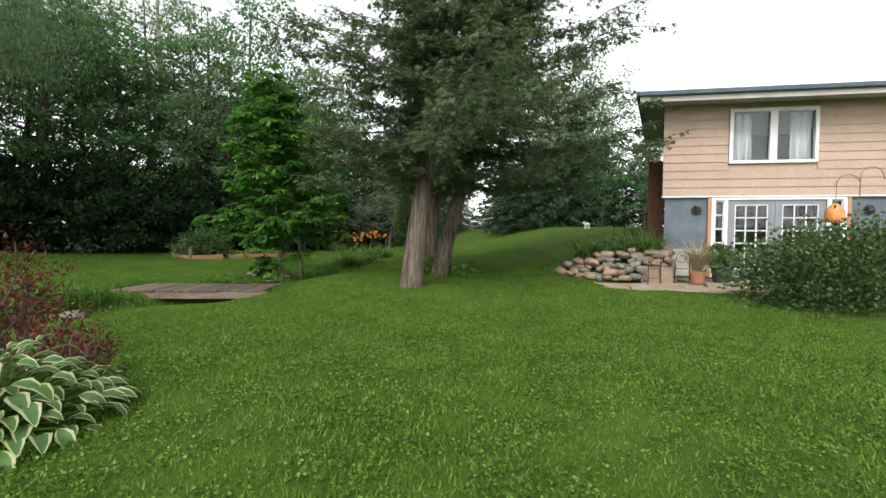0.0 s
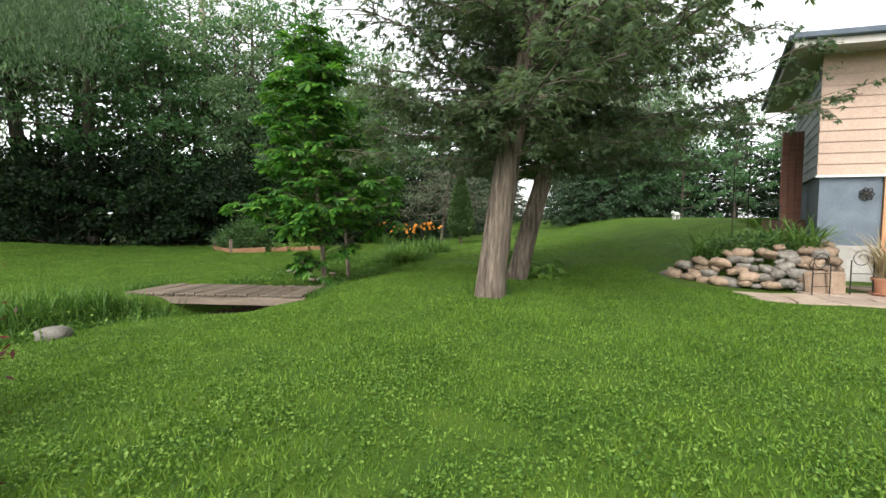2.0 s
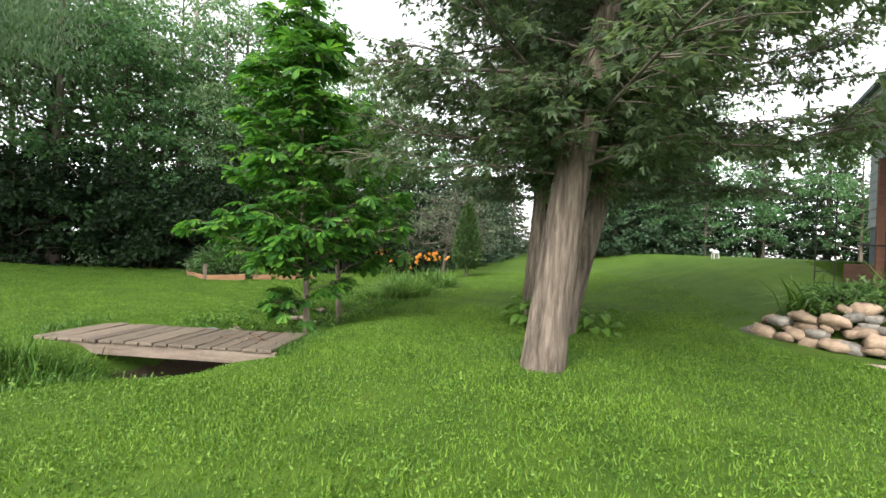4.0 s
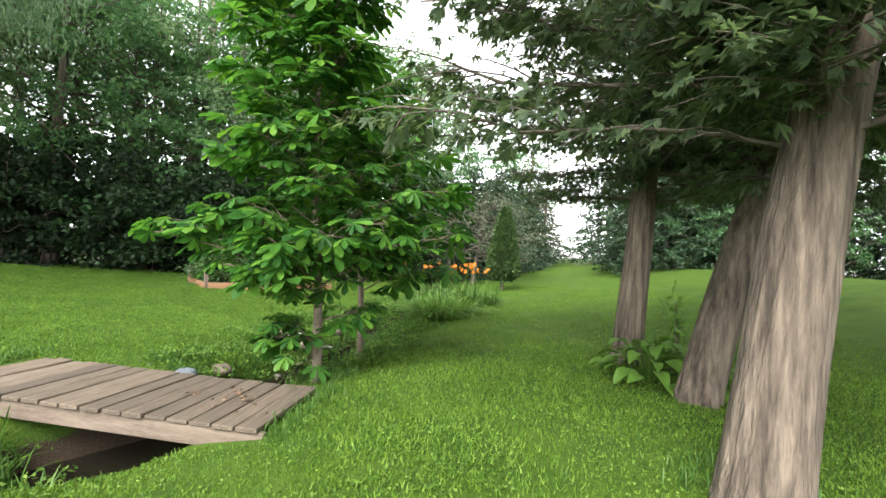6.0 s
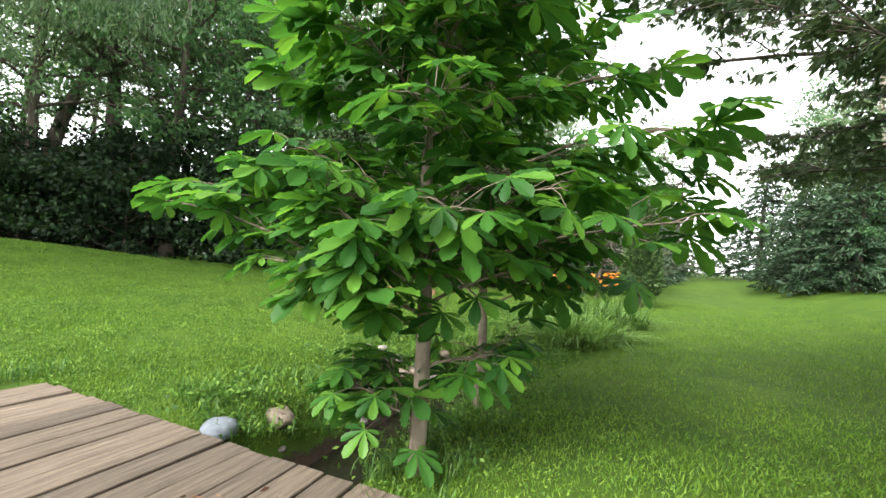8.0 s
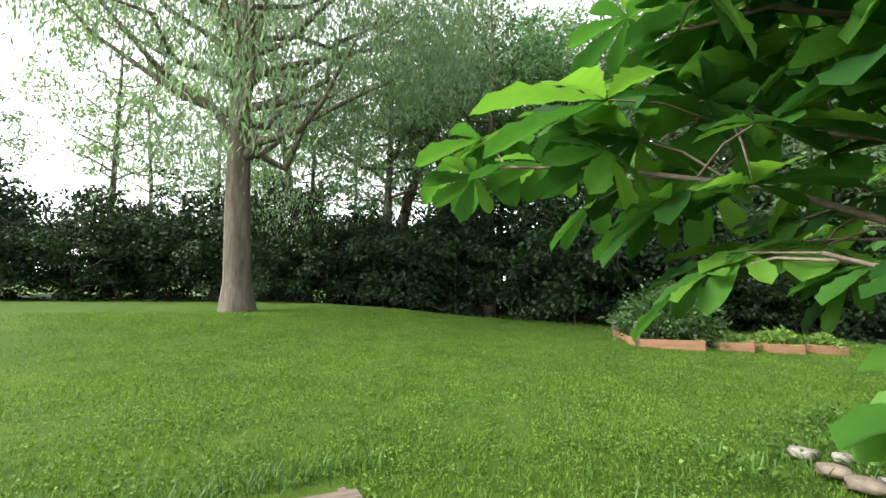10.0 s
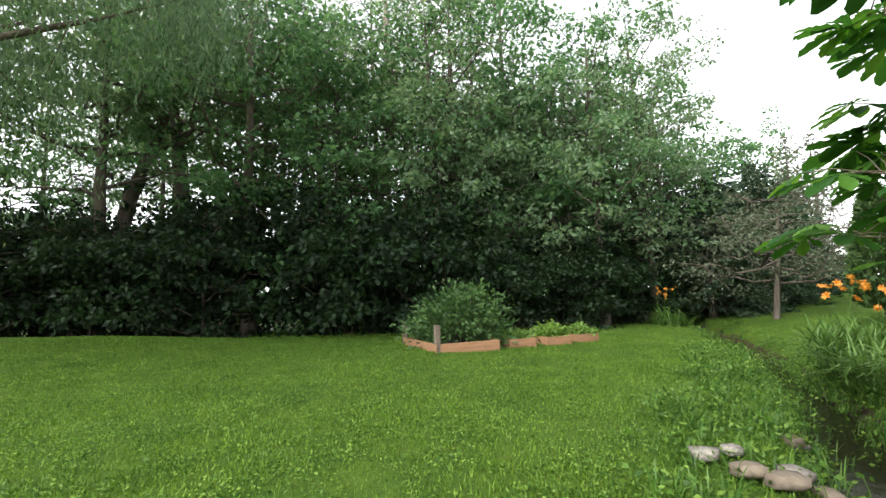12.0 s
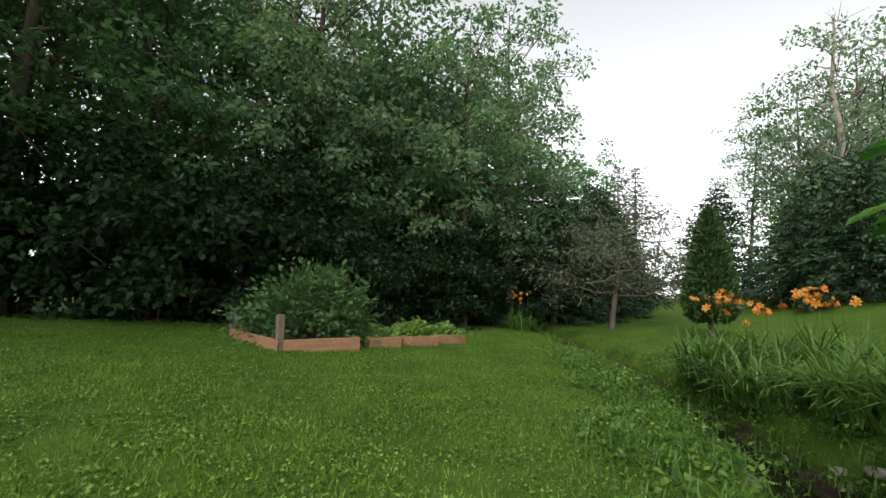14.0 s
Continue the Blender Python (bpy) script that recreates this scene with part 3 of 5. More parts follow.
# woods behind the garden: a few kinds, repeated
def place(src, spots, jitter=0.15, seed=1):
    rng = np.random.default_rng(seed)
    for i, (x, y, s) in enumerate(spots):
        k = s * (1 + jitter * (rng.random() - 0.5))
        m = pose(x, y, gz(x, y), 0, 0, rng.random() * 360)
        if i == 0:
            src.matrix_world = m
            src.scale = (k, k, k)
        else:
            c = copy_thing(src, m)
            c.scale = (k, k, k)


def woods():
    rng = np.random.default_rng(8)
    a = crown_tree("woodland_tree", "tall leafy woodland tree with a dark trunk", "tree", 31, 15, 0.24, 5.0, 3.4, 28, 0.23, 0.14, 4400, BARK, WOOD_LEAF, cluster=0.46, group="woods behind the garden")
    b = crown_tree("woodland_tree", "tall pale-leaved woodland tree with an open crown", "tree", 32, 16, 0.22, 6.0, 3.2, 26, 0.22, 0.12, 4000, BARK, WOOD_LEAF_B, (1.2, 0.4), cluster=0.46, group="woods behind the garden")
    c = crown_tree("woodland_tree", "bushy woodland tree leafy almost to the ground", "tree", 33, 9.5, 0.14, 1.4, 2.8, 30, 0.22, 0.14, 5600, BARK, WOOD_LEAF, cluster=0.52, group="woods behind the garden")
    # edge shrubs, their leaves coloured as if in deep shade
    d = crown_tree("understorey_shrub", "leafy shrub at the wood's edge, canopy shade in its leaf colour", "shrub", 34, 4.2, 0.06, 0.15, 2.1, 26, 0.20, 0.12, 7500, BARK, SHADED_LEAF, cluster=0.75, group="shrubs at the wood's edge", rise=0.3)
    e = crown_tree("woodland_tree", "light green young tree with layered leaf sprays", "tree", 39, 9.0, 0.11, 2.4, 2.6, 30, 0.20, 0.11, 4200, BARK, WOOD_LEAF_B, cluster=0.46, rise=0.25, group="woods behind the garden")
    A, B, Cc, Dd, E = [], [], [], [], []
    # the edge runs from behind the willow round to the raised beds and on past them
    edge = [(-36, -12), (-34, -2), (-31, 8), (-27, 16), (-21.5, 21), (-15.5, 23.4), (-11.8, 25.2), (-9.2, 27.8), (-7.5, 30.5)]
    ex, ey = np.array([e[0] for e in edge]), np.array([e[1] for e in edge])
    for row, depth in enumerate((0.8, 3.6, 8.0)):
        for t in np.arange(0, len(edge) - 0.9, (0.34, 0.5, 0.8)[row]):
            x = np.interp(t, range(len(edge)), ex) - depth * 0.75 + rng.normal() * 0.6
            y = np.interp(t, range(len(edge)), ey) + depth * 0.65 + rng.normal() * 0.6
            u = rng.random()
            if t < 4.4:
                # thin corner behind the willow: low shrubs, few trees
                if row < 2:
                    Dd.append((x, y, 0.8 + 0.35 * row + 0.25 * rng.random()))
                    if row == 1 and u < 0.45:
                        (B if u < 0.25 else A).append((x, y, 0.85 + 0.3 * rng.random()))
                    elif row == 1 and u < 0.55:
                        Cc.append((x, y, 0.8 + 0.3 * rng.random()))
                else:
                    (A if u < 0.4 else B).append((x, y, 0.7 + 0.35 * rng.random()))
                    B.append((x - 1.5, y + 2.5, 0.75 + 0.3 * rng.random()))
                    Dd.append((x - 2, y + 1.5, 1.1 + 0.3 * rng.random()))
                continue
            if t > 5.6 and u < (0.35, 0.4, 0.2)[row]:
                E.append((x, y, 0.85 + 0.35 * rng.random()))
            if row == 0:
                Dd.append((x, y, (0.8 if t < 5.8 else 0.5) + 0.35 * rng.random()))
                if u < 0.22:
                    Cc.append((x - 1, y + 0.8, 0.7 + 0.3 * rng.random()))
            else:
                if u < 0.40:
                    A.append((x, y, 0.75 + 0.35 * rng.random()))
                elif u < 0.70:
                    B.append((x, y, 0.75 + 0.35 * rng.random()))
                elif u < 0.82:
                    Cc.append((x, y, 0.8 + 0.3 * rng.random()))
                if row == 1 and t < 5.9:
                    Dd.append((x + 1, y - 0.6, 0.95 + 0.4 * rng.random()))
    # tall trees whose crowns hang out over the lawn's shaded edge
    for t in np.arange(3.3, 6.6, 0.55):
        x = np.interp(t, range(len(edge)), ex) - 1.3 + 0.5 * rng.normal()
        y = np.interp(t, range(len(edge)), ey) + 1.2 + 0.5 * rng.normal()
        (A if rng.random() < 0.6 else B).append((x, y, 0.75 + 0.25 * rng.random()))
    A += [(9, 40, 0.75), (-7.6, 32.6, 0.75), (-6.6, 34.5, 0.76), (-8.6, 28.6, 0.78)]
    B += [(11, 38, 0.7), (6.6, 41, 0.62), (-23, 35, 1.1), (-29, 30, 1.1), (-8.6, 34, 0.75), (-7.0, 30.6, 0.7)]
    Cc += [(-1.5, 46, 1.0), (-4.5, 44, 1.1), (10.4, 30.5, 0.55), (12.5, 29, 0.6), (15.5, 27, 0.6), (18.5, 24.5, 0.65), (7.5, 31.5, 0.5)]
    place(a, A, seed=2)
    place(b, B, seed=3)
    place(c, Cc, seed=4)
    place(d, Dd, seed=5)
    place(e, E, seed=6)


woods()


def leaning(x, y, height, r, lean, seed, material):
    t = crown_tree("woodland_tree", "dark leaning trunk at the wood's edge with a high crown", "tree", seed, height, r, height * 0.5, 3.6, 20, 0.22, 0.12, 6500, BARK, material, lean, cluster=0.5, group="woods behind the garden")
    t.matrix_world = pose(x, y, gz(x, y))


leaning(-25.0, 20.5, 14, 0.34, (1.9, 3.6), 35, WOOD_LEAF_B)
leaning(-27.0, 18.0, 14, 0.30, (-1.2, -2.4), 36, WOOD_LEAF_B)
leaning(-23.5, 24.6, 15, 0.42, (-1.3, -2.0), 37, WOOD_LEAF_B)
leaning(-23.2, 25.2, 15, 0.30, (0.8, 1.3), 38, WOOD_LEAF)


def willow():
    t = crown_tree("willow_tree", "big old willow with furrowed grey-brown bark", "tree", 41, 15, 0.46, 4.6, 6.5, 52, 0.22, 0.052, 62000, WILLOW_BARK, WOOD_LEAF_B, (0.3, -0.4), droop=0.12, rise=0.6, hang=True)
    t.matrix_world = pose(-19.9, 13.5, gz(-19.9, 13.5))


willow()


def conifer(seed, height, spread, count, label="dark spruce with tiered drooping boughs", bare=0.3, mat=None):
    rng = np.random.default_rng(seed)
    woods_ = [tube([(0, 0, -0.2), (0, 0, height * 0.5), (0, 0, height)], [0.16, 0.09, 0.01], 8)]
    C, D = [], []
    tiers = int(height * 3.2)
    for k in range(tiers):
        f = (k + 0.5) / tiers
        z = bare + (height - bare) * f
        reach0 = spread * (1 - f) ** 0.85 + 0.12
        for q in range(7):
            az = q * 0.898 + k * 1.3 + rng.normal() * 0.2
            reach = reach0 * (0.7 + 0.45 * rng.random())
            end = np.array([np.cos(az) * reach, np.sin(az) * reach, z - reach * 0.18])
            woods_.append(tube([(0, 0, z), end], [0.02, 0.005], 4))
            n = max(6, int(count * reach / (tiers * 7 * spread * 0.55)))
            t = rng.random(n) ** 0.7
            C.append(np.array([0, 0, z]) * (1 - t[:, None]) + end * t[:, None] + rng.normal(size=(n, 3)) * np.array([0.14, 0.14, 0.06]))
            D.append(unit(np.array([np.cos(az), np.sin(az), -0.3]) + rng.normal(size=(n, 3)) * 0.5))
    V, F = leaf_quads(np.concatenate(C), np.concatenate(D), 0.22, 0.07, rng, 0.1)
    tree = thing("spruce_tree", label, "conifer", group="conifers at the far end")
    link_mesh("trunk", *join(woods_), BARK, tree)
    link_mesh("crown", V, F, mat or SPRUCE_LEAF, tree)
    return tree


place(conifer(51, 5.2, 2.6, 9000), [(-6.2, 36, 1.3), (-5.0, 33.2, 1.1), (-2.8, 34.6, 1.05), (-4.2, 37.5, 1.35), (-2.4, 38.5, 1.3), (-0.9, 41, 1.25), (-8.5, 38, 1.5), (0.6, 47, 1.2), (4.6, 33, 0.95), (6.2, 32, 1.05), (8.4, 32, 1.15), (7.4, 36, 1.3), (9.4, 35.5, 1.3), (11.6, 34, 1.2), (14, 32, 1.25), (16.5, 30.5, 1.25), (19, 28, 1.3), (22, 26, 1.3), (5.5, 42, 1.2)], seed=6)

# ---- house ----
HOUSE = pose(HX, HY, 0, 0, 0, HTURN)


plain_part = part


def house():
    """Local x runs along the front, y back into the house, z from the lawn's level."""
    h = thing("house", "two-storey house, peach lap siding above blue-grey stucco", "house", HOUSE)
    SK = 0.30

    def part(name, bm, material, parent=None, label="", smooth=False):
        # the side wall stands at more than a right angle to the front
        for v in bm.verts:
            v.co.x += SK * max(0.0, v.co.y)
        return plain_part(name, bm, material, parent, label, smooth)

    W, Dp, z1, z2 = 10.0, 5.0, 2.1, 4.5
    dz0, dz1 = -0.12, 2.05
    part("wall", box_bm(0.06, 1.12, 0.06, 0.26, 0.7, z1), STUCCO, h, "blue-grey stucco wall")
    part("wall", box_bm(0.05, 1.12, 0.03, 0.26, -0.3, 0.7), FOOTING, h, "bare concrete footing")
    part("wall", box_bm(4.44, W, 0.06, 0.26, -0.3, z1), STUCCO, h, "blue-grey stucco wall")
    part("wall", box_bm(0.06, 0.26, 0.26, Dp, -0.3, z1), STUCCO, h, "blue-grey stucco side wall")
    part("wall", box_bm(W - 0.2, W, 0.26, Dp, -0.3, z2), STUCCO, h)
    part("wall", box_bm(0.26, W - 0.2, Dp - 0.2, Dp, -0.3, z2), STUCCO, h)
    part("trim", box_bm(4.355, 4.438, -0.03, 0.2, -0.1, dz1), ORANGE_WOOD, h, "bare orange timber trim")
    # near-black floor and ceiling make the room behind the glass look unlit
    part("floor_slab", box_bm(0.3, W - 0.25, 0.3, Dp - 0.25, -0.1, 0.0), UNLIT_ROOM, h)
    part("ceiling", box_bm(0.28, W - 0.22, 0.28, Dp - 0.22, z1 - 0.02, z1 + 0.2), UNLIT_ROOM, h)
    # upper wall: sheathing with the window's hole, then the laps
    wx0, wx1, wz0, wz1 = 1.58, 3.64, 2.92, 4.32
    bm = bmesh.new()
    for a in ((0.04, wx0, z1 + 0.03, z2), (wx1, W, z1 + 0.03, z2), (wx0, wx1, z1 + 0.03, wz0), (wx0, wx1, wz1, z2)):
        add_box(bm, a[0], a[1], 0.02, 0.22, a[2], a[3])
    add_box(bm, 0.04, 0.24, 0.22, Dp, z1 + 0.03, z2)
    upper = part("wall", bm, SIDING, h, "peach upper wall")
    n = 11
    step = (z2 - z1) / n
    for i in range(n):
        z = z1 + i * step
        bm = bmesh.new()
        spans = [(0.0, W)] if z + step < wz0 or z > wz1 else [(0.0, wx0 - 0.005), (wx1 + 0.005, W)]
        for x0, x1 in spans:
            v = [bm.verts.new(p) for p in ((x0, -0.022, z), (x1, -0.022, z), (x1, 0.016, z), (x0, 0.016, z), (x0, -0.002, z + step), (x1, -0.002, z + step), (x1, 0.016, z + step), (x0, 0.016, z + step))]
            for f in ((0, 1, 5, 4), (0, 3, 2, 1), (0, 4, 7, 3), (1, 2, 6, 5), (4, 5, 6, 7)):
                bm.faces.new([v[j] for j in f])
        part("siding_board", bm, SIDING, upper)
        bm = bmesh.new()
        v = [bm.verts.new(p) for p in ((-0.0, 0.02, z), (-0.0, Dp, z), (0.036, Dp, z), (0.036, 0.02, z), (0.02, 0.02, z + step), (0.02, Dp, z + step), (0.036, Dp, z + step), (0.036, 0.02, z + step))]
        for f in ((0, 1, 5, 4), (0, 3, 2, 1), (0, 4, 7, 3), (1, 2, 6, 5), (4, 5, 6, 7)):
            bm.faces.new([v[j] for j in f])
        part("siding_board", bm, SIDING_GREY, upper, "pale grey side siding")
    part("trim", box_bm(-0.03, W, -0.035, 0.05, z1 - 0.04, z1 - 0.002), WHITE, h, "thin pale drip trim")
    # roof: low hip with wide eaves
    ov = 0.75
    bm = bmesh.new()
    b = [bm.verts.new(p) for p in ((-ov, -ov, z2), (W + ov, -ov, z2), (W + ov, Dp + ov, z2), (-ov, Dp + ov, z2))]
    t = [bm.verts.new((p.co.x, p.co.y, z2 + 0.16)) for p in b]
    r = [bm.verts.new((3.2, Dp / 2, z2 + 0.85)), bm.verts.new((W - 3.2, Dp / 2, z2 + 0.85))]
    bm.faces.new(b)
    for i in range(4):
        bm.faces.new((b[i], b[(i + 1) % 4], t[(i + 1) % 4], t[i]))
    bm.faces.new((t[0], t[1], r[1], r[0]))
    bm.faces.new((t[2], t[3], r[0], r[1]))
    bm.faces.new((t[1], t[2], r[1]))
    bm.faces.new((t[3], t[0], r[0]))
    roof = part("roof", bm, ROOFING, h)
    part("soffit", box_bm(-ov + 0.02, W + ov - 0.02, -ov + 0.02, Dp + ov - 0.02, z2 - 0.03, z2 - 0.003), SOFFIT, roof)
    part("fascia", box_bm(-ov - 0.03, W + ov + 0.03, -ov - 0.03, -ov - 0.003, z2 - 0.10, z2 + 0.03), SOFFIT, roof, "pale fascia")
    part("fascia", box_bm(-ov - 0.03, -ov - 0.003, -ov, Dp + ov, z2 - 0.10, z2 + 0.03), SOFFIT, roof, "pale fascia")
    part("gutter", box_bm(-ov - 0.10, W + ov + 0.10, -ov - 0.13, -ov - 0.033, z2 + 0.03, z2 + 0.15, bevel=0.02), FASCIA, roof, "dark blue-grey gutter")
    part("gutter", box_bm(-ov - 0.13, -ov - 0.033, -ov - 0.03, Dp + ov, z2 + 0.03, z2 + 0.15, bevel=0.02), FASCIA, roof, "dark blue-grey gutter")
    # upper window: two sashes in a white frame
    win = part("window", box_bm(wx0, wx1, -0.06, 0.12, wz0, wz0 + 0.08, bevel=0.008), WHITE, h, "white double window with pale curtains")
    for a in ((wx0, wx1, wz1 - 0.09, wz1), (wx0, wx0 + 0.09, wz0 + 0.08, wz1 - 0.09), (wx1 - 0.09, wx1, wz0 + 0.08, wz1 - 0.09), ((wx0 + wx1) / 2 - 0.09, (wx0 + wx1) / 2 + 0.09, wz0 + 0.08, wz1 - 0.09)):
        part("frame", box_bm(a[0], a[1], -0.058, 0.12, a[2], a[3], bevel=0.008), WHITE, win)
    for x0, x1 in ((wx0 + 0.09, (wx0 + wx1) / 2 - 0.09), ((wx0 + wx1) / 2 + 0.09, wx1 - 0.09)):
        g = part("pane", box_bm(x0, x1, 0.02, 0.028, wz0 + 0.08, wz1 - 0.09), GLASS, win)
        g.visible_shadow = False
    for x0, x1 in ((wx0 + 0.1, wx0 + 0.58), (wx1 - 0.6, wx1 - 0.1)):
        bm = bmesh.new()
        k = 18
        row = []
        for i in range(k + 1):
            x = x0 + (x1 - x0) * i / k
            y = 0.20 + 0.03 * math.sin(i * 1.9)
            row.append((bm.verts.new((x, y, wz0 - 0.1)), bm.verts.new((x + 0.05 * math.sin(i), y, wz1))))
        for p, q in zip(row, row[1:]):
            bm.faces.new((p[0], q[0], q[1], p[1]))
        c = part("curtain", bm, CURTAIN, win, "pale hanging curtain", smooth=True)
        sol = c.modifiers.new("thickness", 'SOLIDIFY')
        sol.thickness = 0.006
    # french doors with sidelights
    xa = 1.21
    part("trim", box_bm(1.121, xa, -0.03, 0.2, -0.1, dz1), ORANGE_WOOD, h, "bare orange timber trim")
    unit_ = part("door_frame", box_bm(xa + 0.002, 4.34, -0.02, 0.16, dz1 - 0.06, dz1 + 0.0), WHITE, h, "white french door surround")
    part("sill", box_bm(xa, 4.34, -0.12, 0.16, dz0 - 0.06, dz0 + 0.05), WHITE, unit_)
    for x0 in (xa + 0.002, xa + 0.31, 3.90, 4.26):
        part("post", box_bm(x0, x0 + (0.09), -0.02, 0.16, dz0 + 0.05, dz1 - 0.062), WHITE, unit_)

    def lite(x0, x1, z0, z1_, cols, rows, parent, bar):
        for i in range(cols + 1):
            x = x0 + (x1 - x0) * i / cols
            part("glazing_bar", box_bm(x - bar, x + bar, 0.03, 0.075, z0, z1_), WHITE, parent)
        for j in range(rows + 1):
            z = z0 + (z1_ - z0) * j / rows
            part("glazing_bar", box_bm(x0, x1, 0.027, 0.078, z - bar, z + bar), WHITE, parent)
        g = part("pane", box_bm(x0, x1, 0.05, 0.056, z0, z1_), GLASS, parent)
        g.visible_shadow = False

    lite(xa + 0.10, xa + 0.30, dz0 + 0.25, dz1 - 0.08, 1, 5, unit_, 0.018)
    lite(4.0, 4.25, dz0 + 0.25, dz1 - 0.08, 1, 5, unit_, 0.018)
    for x0, x1 in ((1.62, 2.725), (2.735, 3.89)):
        leaf = part("door", box_bm(x0, x0 + 0.16, 0.02, 0.085, dz0 + 0.06, dz1 - 0.07), DOOR_GREY, h, "grey french door with white glazing bars")
        part("stile", box_bm(x1 - 0.16, x1, 0.02, 0.085, dz0 + 0.06, dz1 - 0.07), DOOR_GREY, leaf)
        part("rail", box_bm(x0 + 0.16, x1 - 0.16, 0.02, 0.085, dz0 + 0.06, dz0 + 0.30), DOOR_GREY, leaf)
        part("rail", box_bm(x0 + 0.16, x1 - 0.16, 0.02, 0.085, dz1 - 0.18, dz1 - 0.07), DOOR_GREY, leaf)
        lite(x0 + 0.17, x1 - 0.17, dz0 + 0.31, dz1 - 0.19, 3, 5, leaf, 0.016)
    part("wall", box_bm(1.13, 4.43, 0.06, 0.26, -0.4, dz0 - 0.065), FOOTING, h)
    return h


house()

# ---- plank bridge ----
def bridge():
    x0, x1, y0, y1 = -7.7, -4.0, 10.42, 11.62
    zt = -0.17
    b = thing("plank_bridge", "low weathered plank footbridge over the stream", "footbridge", pose(0, 0, 0))
    rng = np.random.default_rng(3)
    n = 17
    w = (x1 - x0) / n
    skew = 0.07
    for i in range(n):
        a = x0 + i * w
        bm = box_bm(0, w - 0.026, -0.02 * rng.random(), y1 - y0 + 0.03 * rng.random(), -0.04, 0.004 * rng.normal(), bevel=0.006)
        p = part("plank", bm, DECK, b)
        p.matrix_local = pose(a, y0 + skew * (x1 - a), zt - 0.012 * (x1 - a), rng.normal() * 0.3, rng.normal() * 0.5, rng.normal() * 0.35 - 0.5 - 7.0 * (x1 - a) / (x1 - x0))
    for yy in (y0 + 0.02, y1 - 0.08):
        bm = box_bm(-0.03, x1 - x0 + 0.03, 0, 0.06, -0.17, -0.001, bevel=0.005)
        p = part("beam", bm, DECK_SIDE, b)
        p.matrix_local = pose(x0, yy + skew * (x1 - x0), zt - 0.04 - 0.012 * (x1 - x0), 0, -math.degrees(math.atan(0.012)), -math.degrees(math.atan(skew)))
    return b


bridge()


def raised_bed(x, y, turn, w, d, hgt, label):
    m = pose(x, y, gz(x, y), 0, 0, turn)
    b = thing("raised_bed", label, "garden bed", m, group="raised beds along the wood")
    for a in ((0, w, 0, 0.045), (0, w, d - 0.045, d), (0, 0.045, 0.046, d - 0.046), (w - 0.045, w, 0.046, d - 0.046)):
        part("board", box_bm(a[0], a[1], a[2], a[3], -0.12, hgt, bevel=0.006), BED_WOOD, b)
    part("soil", box_bm(0.05, w - 0.05, 0.05, d - 0.05, -0.1, hgt - 0.06), SOIL, b)
    return b


big = raised_bed(-10.6, 19.4, 47, 1.36, 2.25, 0.17, "low orange timber raised bed with corner posts")
for px, py in ((0.05, 0.05), (0.05, 2.2)):
    part("post", box_bm(px - 0.05, px + 0.05, py - 0.05, py + 0.05, -0.15, 0.53, bevel=0.008), DECK_SIDE, big, "weathered corner post")
for x, y, w in ((-9.63, 20.87, 0.66), (-9.05, 21.76, 0.66), (-8.55, 22.62, 0.62)):
    raised_bed(x, y, 47, w, 0.95, 0.18, "small orange timber raised bed")

# ---- stones, plants and garden things ----
def stone_mesh(seed, sx, sy, sz, material, lumps=0.30):
    rng = np.random.default_rng(seed)
    bm = bmesh.new()
    bmesh.ops.create_icosphere(bm, subdivisions=2, radius=0.5)
    off = Vector(rng.random(3) * 50)
    for v in bm.verts:
        n = v.co.normalized()
        cube = n / max(abs(n.x), abs(n.y), abs(n.z)) * 0.5
        p = v.co.lerp(cube, 0.62)
        p *= 1 + lumps * noise.noise(n * 1.8 + off) * 1.6
        v.co = Vector((p.x * sx, p.y * sy, p.z * sz))
    me = bpy.data.meshes.new("stone")
    bm.to_mesh(me)
    bm.free()
    me.materials.append(material)
    me.polygons.foreach_set("use_smooth", [True] * len(me.polygons))
    return me


